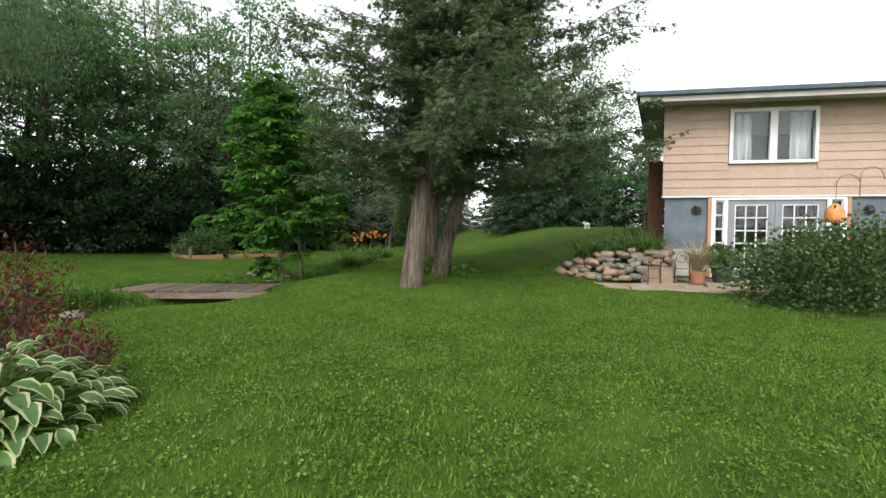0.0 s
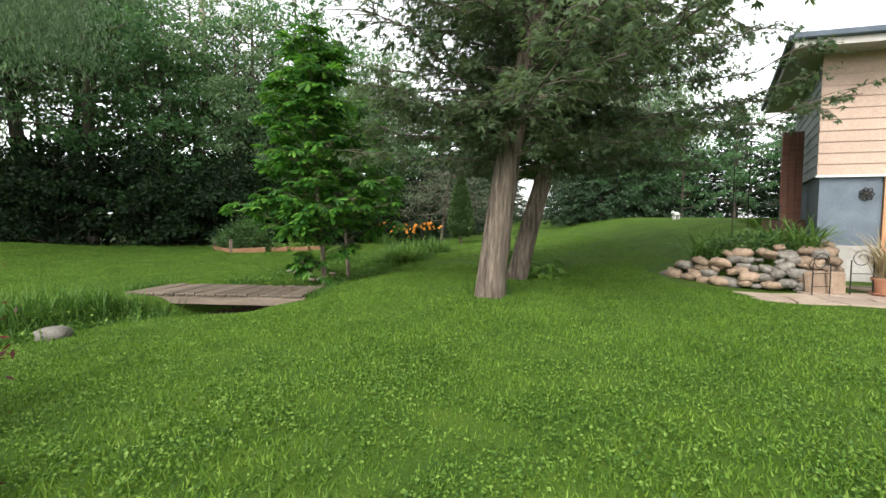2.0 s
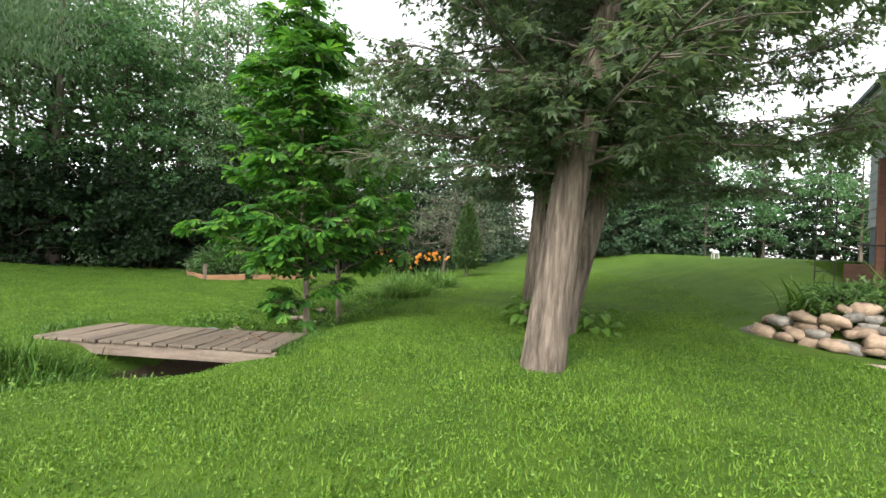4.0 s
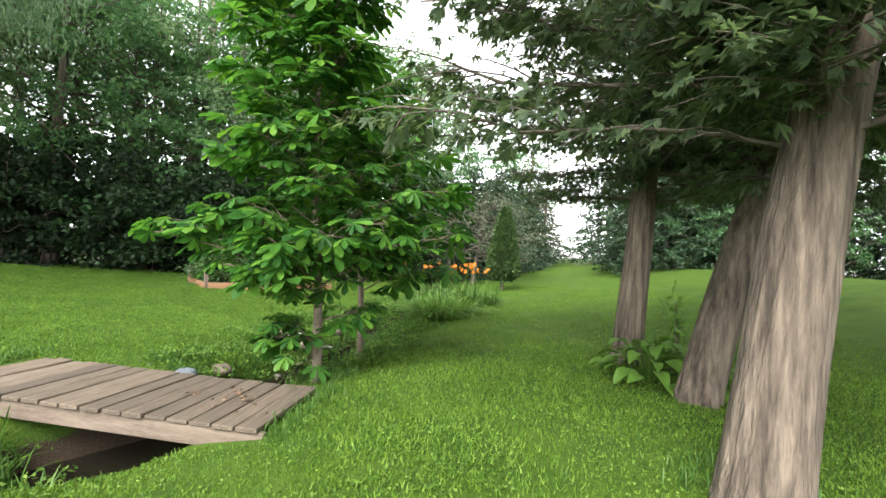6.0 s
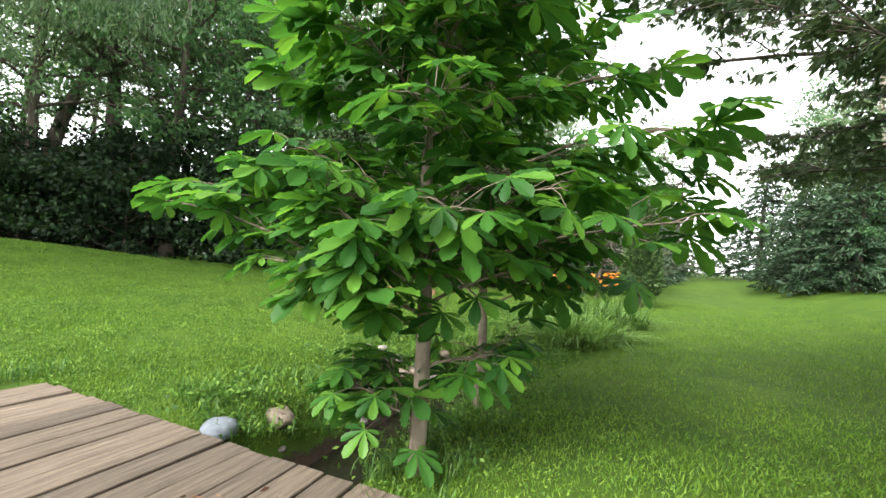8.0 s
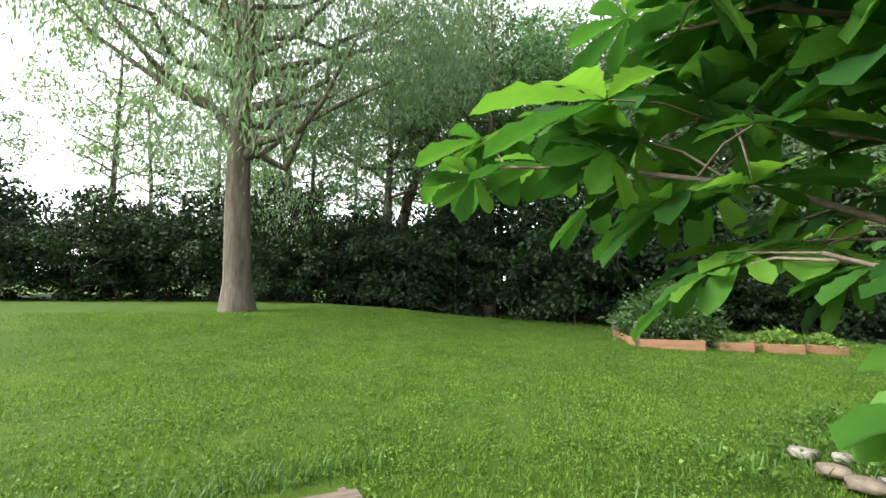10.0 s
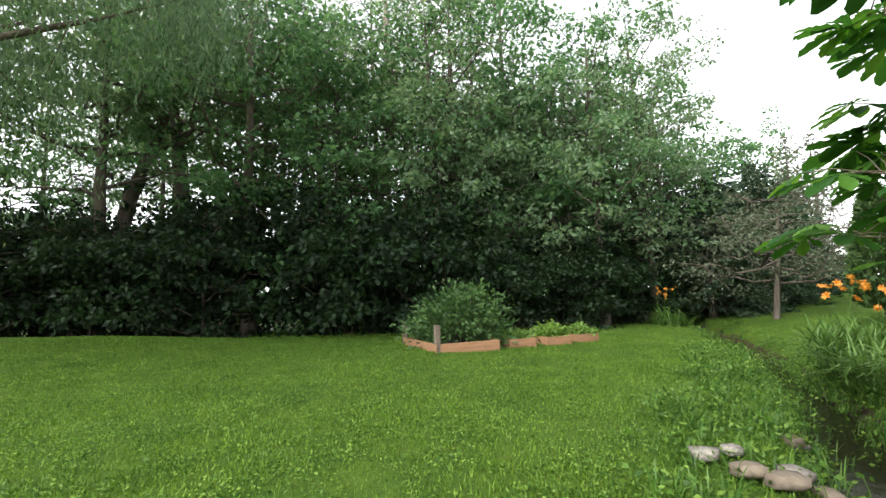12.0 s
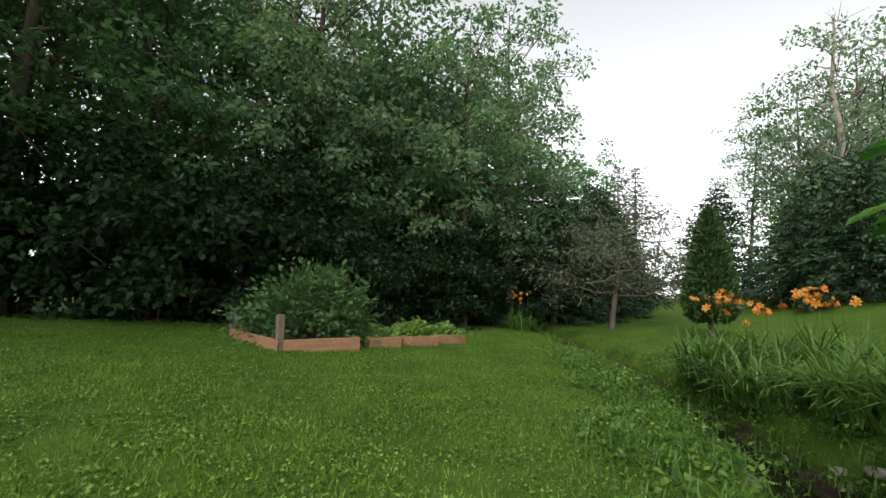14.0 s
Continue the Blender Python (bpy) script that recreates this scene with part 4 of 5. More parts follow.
def retaining_wall():
    w = thing("retaining_wall", "dry-laid fieldstone retaining wall below a planted terrace", "stone wall")
    shapes = [stone_mesh(60 + i, 1, 0.9, 0.85, STONE if i % 2 else STONE_RED) for i in range(9)]
    rng = np.random.default_rng(12)
    line = np.array([(3.15, 12.75), (3.7, 11.85), (4.6, 11.25), (5.5, 11.15), (5.8, 11.7), (5.86, 12.3)])
    seg = np.r_[0, np.cumsum(np.linalg.norm(np.diff(line, axis=0), axis=1))]
    for course in range(8):
        s = 0.1 * course + 0.08 * rng.random()
        while s < seg[-1] - 0.05:
            x, y = np.interp(s, seg, line[:, 0]), np.interp(s, seg, line[:, 1])
            big = 0.14 + 0.18 * rng.random() ** 1.6
            top = np.interp(x, [2.9, 3.6, 4.4, 5.9], [0.10, 0.35, 0.62, 0.78])
            z = -0.08 + course * 0.118 + 0.05 * rng.normal()
            if z < top - 0.02:
                tx, ty = np.interp(s + 0.1, seg, line[:, 0]) - x, np.interp(s + 0.1, seg, line[:, 1]) - y
                ob = new("stone", shapes[rng.integers(9)])
                ob.parent = w
                ob.matrix_local = pose(x + 0.03 * rng.normal(), y + 0.05 * course + 0.03 * rng.normal(), z + 0.08, rng.normal() * 12, rng.normal() * 12, math.degrees(math.atan2(ty, tx)) + rng.normal() * 15) @ Matrix.Diagonal((big * 1.15, big, big * (0.62 + 0.25 * rng.random()), 1))
            s += big * 0.98
    # two upright slabs beside the house corner
    for x, y, t in ((5.35, 10.98, 8), (5.05, 11.02, -5)):
        bm = box_bm(-0.16, 0.16, -0.06, 0.06, 0, 0.42, bevel=0.04)
        p = part("slab", bm, STONE_RED, w, "upright reddish slab")
        p.matrix_local = pose(x, y, -0.1, -8, t * 0.6, t)
    return w


retaining_wall()


def patio():
    p = tagged(new("patio"), "buff flagstone patio before the doors", "patio", kind="structure")
    rng = np.random.default_rng(5)
    nx, ny = 8, 5
    gx, gy = np.linspace(3.6, 8.4, nx + 1), np.linspace(9.4, 12.0, ny + 1)
    X, Y = np.meshgrid(gx, gy)
    X = X + rng.normal(scale=0.09, size=X.shape)
    Y = Y + rng.normal(scale=0.08, size=Y.shape) - 0.22 * (X - 6)
    Y[0] += 0.35 * np.sin(np.linspace(0, 3.1, nx + 1)) * -1 + 0.3
    for j in range(ny):
        for i in range(nx):
            q = np.array([(X[j, i], Y[j, i]), (X[j, i + 1], Y[j, i + 1]), (X[j + 1, i + 1], Y[j + 1, i + 1]), (X[j + 1, i], Y[j + 1, i])])
            c = q.mean(0)
            if c[0] < 5.9 and c[1] > 11.0:
                continue
            bm = bmesh.new()
            k = 0.955
            lo = [bm.verts.new((*(c + (v - c) * k), -0.14)) for v in q]
            hi = [bm.verts.new((*(c + (v - c) * (k - 0.02)), -0.045 + 0.006 * rng.normal())) for v in q]
            bm.faces.new(hi)
            for a in range(4):
                bm.faces.new((lo[a], lo[(a + 1) % 4], hi[(a + 1) % 4], hi[a]))
            part("flagstone", bm, FLAG, p)


patio()


def blade_tufts(centres, rng, n_each, length, width, spread, lean=0.5):
    """Arching strap leaves: two quads and a tip each."""
    C = np.repeat(np.asarray(centres, float), n_each, axis=0)
    n = len(C)
    C = C + np.c_[rng.normal(scale=spread, size=(n, 2)), np.zeros(n)]
    az = rng.random(n) * 2 * np.pi
    L = length * (0.6 + 0.7 * rng.random(n))
    out = np.stack([np.cos(az), np.sin(az), np.zeros(n)], -1)
    side = np.stack([-np.sin(az), np.cos(az), np.zeros(n)], -1)
    ln = lean * (0.3 + rng.random(n))
    pts = []
    for t, w in ((0.0, 0.7), (0.45, 1.0), (0.8, 0.7), (1.0, 0.12)):
        c = C + out * (L * ln * t ** 1.6)[:, None]
        c[:, 2] += L * (t - 0.55 * np.minimum(ln, 1.4) * t ** 2.4)
        pts += [c + side * width * w * 0.5, c - side * width * w * 0.5]
    V = np.stack(pts, 1)
    F = np.array([(0, 1, 3, 2), (2, 3, 5, 4), (4, 5, 7, 6)])
    return V.reshape(-1, 3), (np.arange(n)[:, None, None] * 8 + F[None]).reshape(-1, 4)


def broad_leaf(size, width, dip):
    """A broad pointed leaf with a raised rim, five cross sections."""
    vs, fs = [], []
    for t, w in ((0.0, 0.05), (0.2, 0.30), (0.45, 0.46), (0.75, 0.33), (0.93, 0.12), (1.0, 0.0)):
        z = 0.30 * size * math.sin(t * 2.2) - dip * size * t * t
        vs += [(-w * width, t * size, z + 0.12 * w * width), (-w * width * 0.66, t * size, z + 0.05 * w * width), (0, t * size, z - 0.03 * size), (w * width * 0.66, t * size, z + 0.05 * w * width), (w * width, t * size, z + 0.12 * w * width)]
    for r in range(5):
        for q in range(4):
            i = r * 5 + q
            fs.append((i, i + 1, i + 6, i + 5))
    return vs, fs


HOSTA_GREEN = foliage("hosta_green", (0.07, 0.145, 0.045), (0.105, 0.20, 0.062), (0.15, 0.26, 0.09), 0.3, 0.5, 25)
HOSTA_PLAIN = foliage("hosta_yellow_green", (0.10, 0.22, 0.03), (0.15, 0.29, 0.045), (0.20, 0.36, 0.07), 0.4, 0.5, 25)
HOSTA_RIM = foliage("hosta_cream", (0.42, 0.45, 0.24), (0.52, 0.55, 0.32), (0.60, 0.62, 0.42), 0.3, 0.5, 25)
MAPLE_RED = foliage("red_maple_leaf", (0.060, 0.020, 0.020), (0.120, 0.030, 0.026), (0.300, 0.060, 0.045), 0.4, 0.5)
SHRUB_LEAF = foliage("shrub_leaf", (0.055, 0.105, 0.035), (0.095, 0.160, 0.052), (0.160, 0.235, 0.090), 0.35, 0.5)
REED = foliage("bank_grass", (0.055, 0.140, 0.024), (0.095, 0.205, 0.036), (0.160, 0.280, 0.060), 0.4, 0.5)
LILY_LEAF = foliage("daylily_leaf", (0.070, 0.150, 0.030), (0.115, 0.220, 0.045), (0.170, 0.300, 0.075), 0.4, 0.5)
LILY_FLOWER = foliage("orange_petal", (0.62, 0.17, 0.02), (0.75, 0.26, 0.03), (0.80, 0.36, 0.06), 0.3, 0.5)
VEG_LEAF = foliage("vegetable_leaf", (0.060, 0.130, 0.040), (0.100, 0.190, 0.060), (0.150, 0.250, 0.080), 0.35, 0.5)
LETTUCE = foliage("pale_vegetable_leaf", (0.14, 0.26, 0.05), (0.20, 0.34, 0.07), (0.30, 0.44, 0.12), 0.4, 0.5)
STRAW = foliage("dry_grass", (0.36, 0.28, 0.17), (0.48, 0.38, 0.24), (0.58, 0.48, 0.33), 0.3, 0.6)
ARBOR = foliage("arborvitae_spray", (0.040, 0.085, 0.026), (0.066, 0.120, 0.036), (0.105, 0.165, 0.050), 0.25, 0.6)
BROWN_NEEDLE = foliage("browning_needles", (0.085, 0.108, 0.066), (0.135, 0.158, 0.102), (0.185, 0.205, 0.140), 0.3, 0.7)
YELLOW_LEAF = foliage("yellow_green_leaf", (0.12, 0.20, 0.03), (0.19, 0.29, 0.045), (0.27, 0.37, 0.07), 0.5, 0.5)
TERRACOTTA = surface("terracotta", (0.34, 0.15, 0.085), (0.44, 0.22, 0.13), 5, 0.9, 0.3, 40, vary=0.0)
PLANTER_GREY = surface("charcoal_planter", (0.035, 0.038, 0.042), (0.06, 0.062, 0.068), 4, 0.7, 0.2, 40, vary=0.0)
WHITE_STONE = surface("white_cast_stone", (0.62, 0.61, 0.58), (0.76, 0.75, 0.72), 6, 0.9, 0.3, 30, vary=0.0)
FEEDER_ORANGE = surface("orange_glazed_feeder", (0.55, 0.21, 0.05), (0.66, 0.30, 0.09), 6, 0.5, 0.3, 30, vary=0.0)
BROWN_PAINT = surface("red_brown_boards", (0.13, 0.055, 0.035), (0.20, 0.09, 0.06), 3, 0.8, 0.3, 30, (1, 1, 6), vary=0.0)


def hosta(label, x, y, radius, count, size, two_tone, seed, top=0.42):
    rng = np.random.default_rng(seed)
    h = thing("hosta", label, "hosta plant", pose(x, y, gz(x, y)))
    V, F = broad_leaf(size, size * 0.56, 0.38)
    V = np.array(V)
    me = bpy.data.meshes.new("leaf")
    me.from_pydata([tuple(v) for v in V], [], F)
    me.materials.append(HOSTA_GREEN if two_tone else HOSTA_PLAIN)
    if two_tone:
        me.materials.append(HOSTA_RIM)
        for i, p in enumerate(me.polygons):
            p.material_index = 1 if i % 4 in (0, 3) or i >= 16 else 0
    me.polygons.foreach_set("use_smooth", [True] * len(me.polygons))
    stems = []
    for k in range(count):
        t = math.sqrt((k + 0.5) / count)
        az = k * 2.39996
        r = radius * 0.72 * t
        z = top * (1 - 0.75 * t * t) + 0.05 * rng.normal()
        p = np.array([r * math.cos(az), r * math.sin(az), max(0.05, z)])
        lf = new("leaf", me)
        lf.parent = h
        lf.matrix_local = pose(*p, 0 - 16 * t + rng.normal() * 10, rng.normal() * 14, math.degrees(az) - 90 + rng.normal() * 16) @ Matrix.Scale(0.7 + 0.55 * rng.random(), 4)
        stems.append(tube([(p[0] * 0.15, p[1] * 0.15, -0.05), p * np.array([0.6, 0.6, 0.7]), p], [0.006, 0.005, 0.004], 4))
    tagged(link_mesh("stem_cluster", *join(stems), HOSTA_PLAIN, h), kind="stuff")
    return h


hosta("large hosta with cream-edged green leaves", -2.95, 2.85, 1.05, 290, 0.18, True, 3, 0.46)
hosta("yellow-green hosta at the foot of the cedars", -0.32, 12.6, 0.66, 60, 0.26, False, 4, 0.42)
hosta("small hosta beside the leaning cedar", 0.45, 12.1, 0.52, 34, 0.24, False, 5, 0.3)


def leafy_shrub(name, label, category, x, y, rx, ry, h, count, leaf, leaf_w, material, seed, stems=22, bark=None, hollow=0.55):
    """Stems fan out from the base; leaves thicken towards the outside of an uneven mound."""
    rng = np.random.default_rng(seed)
    th = thing(name, label, category, pose(x, y, gz(x, y)))
    sticks, P = [], []
    for k in range(stems):
        az, el = k * 2.4, 0.25 + 1.15 * rng.random()
        end = np.array([math.cos(az) * math.cos(el) * rx, math.sin(az) * math.cos(el) * ry, (0.15 + 0.85 * math.sin(el)) * h]) * (0.85 + 0.3 * rng.random())
        st = curve_points((0.1 * math.cos(az), 0.1 * math.sin(az), -0.05), end, 0.08, 5, rng, 0.04)
        sticks.append(tube(st, np.linspace(0.016, 0.005, 5), 5))
        P += [st[2], st[3], st[3] * 0.5 + st[4] * 0.5, st[4]]
    for k in range(stems * 3):
        d = unit(rng.normal(size=3))
        d[2] = abs(d[2])
        P.append(d * np.array([rx, ry, h]) * (hollow + (1 - hollow) * rng.random()) * (0.88 + 0.2 * math.sin(5 * d[0] + seed) * math.cos(4 * d[1])))
    P = np.array(P)
    idx = rng.integers(len(P), size=count)
    C = P[idx] + rng.normal(size=(count, 3)) * np.array([rx, ry, h]) * 0.13
    C[:, 2] = np.abs(C[:, 2])
    D = unit(C * np.array([1, 1, 0.6]) + rng.normal(size=(count, 3)) * 0.7)
    link_mesh("branchwork", *join(sticks), bark or BARK, th)
    link_mesh("foliage", *leaf_quads(C, D, leaf, leaf_w, rng), material, th)
    return th


leafy_shrub("garden_shrub", "dense rounded green shrub in front of the french doors", "shrub", 7.0, 8.0, 1.75, 1.5, 1.28, 15000, 0.085, 0.045, SHRUB_LEAF, 71, 40)
leafy_shrub("japanese_maple", "small red-leaved japanese maple", "maple shrub", -4.5, 4.7, 0.8, 0.6, 1.22, 2000, 0.075, 0.022, MAPLE_RED, 72, 26)
leafy_shrub("red_barberry", "low dark red shrub with fine leaves", "shrub", -3.2, 3.85, 0.5, 0.4, 0.52, 1300, 0.05, 0.018, MAPLE_RED, 73, 24)
leafy_shrub("tomato_plants", "tall bushy vegetable plants in the big raised bed", "vegetables", -10.72, 20.87, 1.2, 0.98, 1.06, 6500, 0.12, 0.055, VEG_LEAF, 74, 30)
for i, (x, y, s) in enumerate(((-9.75, 21.45, 0.26), (-9.17, 22.34, 0.36), (-8.66, 23.2, 0.32))):
    leafy_shrub("vegetable_plants", "leafy pale green vegetables filling a small raised bed", "vegetables", x, y, 0.4, 0.4, s, 1300, 0.11, 0.065, LETTUCE, 75 + i, 14)
leafy_shrub("terrace_plants", "mixed green perennials on the stone terrace", "plants", 4.6, 12.2, 0.75, 0.5, 0.42, 2600, 0.12, 0.035, VEG_LEAF, 79, 20)
leafy_shrub("yellow_shrub", "yellow-green leafy tree beyond the lawn", "small tree", 9.0, 37.5, 3.0, 2.4, 5.2, 9000, 0.20, 0.10, YELLOW_LEAF, 80, 26)
leafy_shrub("pale_tree", "airy pale green tree by the far lawn", "tree", 11.0, 39.5, 4.2, 3.6, 10.5, 14000, 0.24, 0.10, WOOD_LEAF_B, 81, 40)


def lily_clump(label, x, y, r, n, stalks, seed, high=1.15):
    rng = np.random.default_rng(seed)
    c = thing("daylily_clump", label, "daylilies", pose(x, y, gz(x, y)), group="daylilies by the stream")
    k = max(4, int(n / 14))
    a, q = rng.random(k) * 6.283, np.sqrt(rng.random(k)) * r
    cent = np.stack([np.cos(a) * q, np.sin(a) * q, np.zeros(k) - 0.05], -1)
    link_mesh("foliage", *blade_tufts(cent, rng, 14, 0.85, 0.032, 0.07, 1.0), LILY_LEAF, c)
    stems, made = [], None
    for i in range(stalks):
        b = cent[rng.integers(k)] * 0.8
        tip = b + np.array([rng.normal() * 0.15, rng.normal() * 0.15, high * (0.85 + 0.3 * rng.random())])
        stems.append(tube(curve_points(b, tip, 0, 4, rng, 0.01), [0.007, 0.006, 0.005, 0.004], 4))
        for j in range(2):
            if made is None:
                vs, fs = [], []
                for p in range(6):
                    an = p * math.pi / 3
                    d, s = np.array([math.cos(an), math.sin(an), 0]), np.array([-math.sin(an), math.cos(an), 0])
                    o = len(vs)
                    for t, w, z in ((0, 0.008, 0), (0.5, 0.022, 0.05), (0.85, 0.018, 0.062), (1.0, 0.002, 0.045)):
                        vs += [d * 0.085 * t + s * w + np.array([0, 0, z]), d * 0.085 * t - s * w + np.array([0, 0, z])]
                    fs += [(o, o + 1, o + 3, o + 2), (o + 2, o + 3, o + 5, o + 4), (o + 4, o + 5, o + 7, o + 6)]
                f = link_mesh("flower", np.array(vs), np.array(fs), LILY_FLOWER, c, "orange trumpet flower", smooth=True)
                made = f.data
            else:
                f = new("flower", made)
                f.parent = c
                f["label"] = "orange trumpet flower"
            f.matrix_local = pose(*(tip + rng.normal(size=3) * 0.07), rng.normal() * 50, rng.normal() * 50, rng.random() * 360) @ Matrix.Scale(0.6 + 0.35 * rng.random(), 4)
    if stems:
        tagged(link_mesh("stem_cluster", *join(stems), LILY_LEAF, c), kind="stuff")
    return c


lily_clump("arching daylily clump with orange flowers by the stream", -3.6, 20.7, 1.0, 1000, 13, 91)
lily_clump("daylilies with a few orange flowers on the bank", -2.85, 20.2, 0.55, 200, 8, 92)
lily_clump("small daylily clump with orange flowers beyond the beds", -6.6, 29.2, 0.5, 140, 5, 93)
lily_clump("strap-leaved daylilies on the stone terrace", 5.2, 12.0, 0.45, 200, 0, 94, 0.7)
lily_clump("strap-leaved daylilies beside the retaining wall", 4.0, 12.5, 0.4, 130, 0, 95, 0.6)


def grass_mound(x, y, r, n, seed):
    """A tall fountain of pale strap leaves."""
    rng = np.random.default_rng(seed)
    g = thing("ornamental_grass", "tall bright green clump of strap leaves beside the stream", "grass clump", pose(x, y, gz(x, y)))
    a, q = rng.random(n) * 6.283, np.sqrt(rng.random(n)) * r
    cent = np.stack([np.cos(a) * q, np.sin(a) * q, np.zeros(n) - 0.05], -1)
    link_mesh("foliage", *blade_tufts(cent, rng, 16, 0.78, 0.028, 0.06, 0.95), PALE_BLADE, g)


PALE_BLADE = foliage("pale_strap_leaf", (0.13, 0.25, 0.05), (0.19, 0.34, 0.08), (0.27, 0.43, 0.13), 0.45, 0.5)
grass_mound(-3.5, 18.2, 0.62, 70, 96)
grass_mound(-4.05, 19.4, 0.35, 26, 97)


leafy_shrub("tall_weed", "tall thin leafy weed behind the hosta", "weed", 0.0, 13.0, 0.22, 0.2, 0.85, 150, 0.13, 0.06, HOSTA_PLAIN, 98, 5)


def arborvitae():
    rng = np.random.default_rng(14)
    a = thing("arborvitae", "small cone-shaped arborvitae on the lawn", "evergreen shrub", pose(-2.05, 25.6, gz(-2.05, 25.6)) @ Matrix.Scale(1.12, 4))
    link_mesh("trunk", *tube([(0, 0, -0.1), (0, 0, 0.6), (0, 0, 2.7)], [0.07, 0.05, 0.01], 8), BARK, a)
    n = 9000
    t = rng.random(n)
    z = 0.3 + 2.6 * t
    r = 0.62 * np.minimum(1, (t + 0.04) * 5) ** 0.5 * (1 - t) ** 0.62 * (0.75 + 0.3 * rng.random(n))
    az = rng.random(n) * 6.283
    C = np.stack([np.cos(az) * r, np.sin(az) * r, z], -1)
    D = unit(np.stack([np.cos(az) * 0.6, np.sin(az) * 0.6, np.ones(n) * 0.7], -1) + rng.normal(size=(n, 3)) * 0.4)
    link_mesh("crown", *leaf_quads(C, D, 0.13, 0.06, rng), ARBOR, a)


arborvitae()

browning = crown_tree("spreading_conifer", "thin flat-topped conifer with browning needles", "conifer", 52, 4.3, 0.11, 1.3, 2.7, 30, 0.16, 0.05, 5200, BARK, BROWN_NEEDLE, (0.5, 0.2), cluster=0.6, rise=0.12)
browning.matrix_world = pose(-3.5, 29.8, gz(-3.5, 29.8))
larch = conifer(53, 8.5, 2.3, 1500, "thin half-bare larch against the sky", 1.0, BROWN_NEEDLE)
larch.matrix_world = pose(-0.3, 41.5, gz(-0.3, 41.5))
larch2 = copy_thing(larch, pose(1.0, 42.5, gz(1.0, 42.5), 0, 0, 70))


def dead_tree(x, y, h, seed, r=0.3):
    rng = np.random.default_rng(seed)
    pieces = []
    trunk = curve_points((0, 0, -0.3), (0.6, 0.3, h), 0, 9, rng, 0.18)
    pieces.append(tube(trunk, np.linspace(r, 0.05, 9), 9, 0.1, rng))
    for k in range(22):
        f = 0.35 + 0.63 * k / 22
        p = np.array([np.interp(f, np.linspace(0, 1, 9), trunk[:, a]) for a in range(3)])
        az, L = k * 2.4, (1.2 + 2.2 * rng.random()) * (1.15 - f) * h / 12
        e = p + np.array([math.cos(az) * L, math.sin(az) * L, L * (0.4 + 0.8 * rng.random())])
        limb = curve_points(p, e, -0.1, 5, rng, 0.08)
        pieces.append(tube(limb, np.linspace(0.07 * (1.2 - f), 0.012, 5), 5))
        for j in range(4):
            q = limb[2 + j % 3]
            g = q + rng.normal(size=3) * 0.5 + np.array([0, 0, 0.4])
            pieces.append(tube(curve_points(q, g, 0, 3, rng, 0.03), [0.02, 0.012, 0.005], 4))
    t = thing("dead_tree", "bare pale dead tree rising above the woods", "dead tree", pose(x, y, gz(x, y)), group="dead trees in the woods")
    link_mesh("trunk", *join(pieces), DEAD_WOOD, t, smooth=True)


dead_tree(-17.4, 27.8, 17, 61)
dead_tree(-15.5, 33, 15, 62, 0.2)
dead_tree(7.6, 35.5, 13.5, 63, 0.2)
broad = crown_tree("roadside_tree", "broad pale green tree with bare upper branches", "tree", 64, 12, 0.22, 2.2, 4.6, 40, 0.24, 0.12, 9000, BARK, WOOD_LEAF_B, cluster=0.55)
broad.matrix_world = pose(9.2, 36, gz(9.2, 36))


def rock(name, label, x, y, size, seed, dz=0.0, flat=0.6, material=None, group=""):
    ob = new(name, stone_mesh(seed, size * 1.25, size, size * flat, material or STONE, 0.15))
    ob.data.name = name
    ob.matrix_world = pose(x, y, gz(x, y) + size * flat * 0.22 + dz, 0, 0, seed * 47 % 360)
    return tagged(ob, label, "rock", group)


rk = np.random.default_rng(9)
for i in range(34):
    y = 12.3 + 0.22 * i + 0.15 * rk.normal() if i < 26 else 5.0 + 0.55 * (i - 26)
    side = -1 if rk.random() < 0.6 else 1
    x = float(stream_x(y)) + side * (0.42 + 0.22 * rk.random())
    rock("stream_rock", "rounded weathered stone at the stream's edge", x, y, (0.11 + 0.17 * rk.random()) * (0.6 if 11.5 < y < 14.6 else 1.0), 100 + i, -0.01, 0.5, STONE if i % 3 else STONE_BROWN, "stones along the stream")
for x, y, s in ((-6.42, 15.40, 0.17), (-6.17, 15.25, 0.18), (-5.97, 15.20, 0.20), (-6.22, 15.65, 0.15), (-5.72, 15.22, 0.19), (-5.52, 15.30, 0.20), (-5.87, 15.45, 0.17), (-5.32, 15.25, 0.18)):
    rock("stream_rock", "pale flat stone stacked at the stream's edge", x, y, s, int(s * 1000 - x * 100), 0.05, 0.5, STONE_BROWN if s > 0.17 else STONE, "stones along the stream")
rock("stream_rock", "blue-grey rounded stone beside the bridge", -5.88, 12.12, 0.24, 301, 0.03, 0.6, surface("blue_grey_stone", (0.13, 0.15, 0.17), (0.22, 0.25, 0.28), 4, 0.9, 0.4, 24), "stones along the stream")
rock("stream_rock", "buff stone beside the bridge", -5.8, 12.75, 0.22, 302, 0.06, 0.6, STONE_BROWN, "stones along the stream")
rock("garden_rock", "rough brown stone beside the planted bank", -6.2, 7.7, 0.30, 303, 0.0, 0.7, STONE)


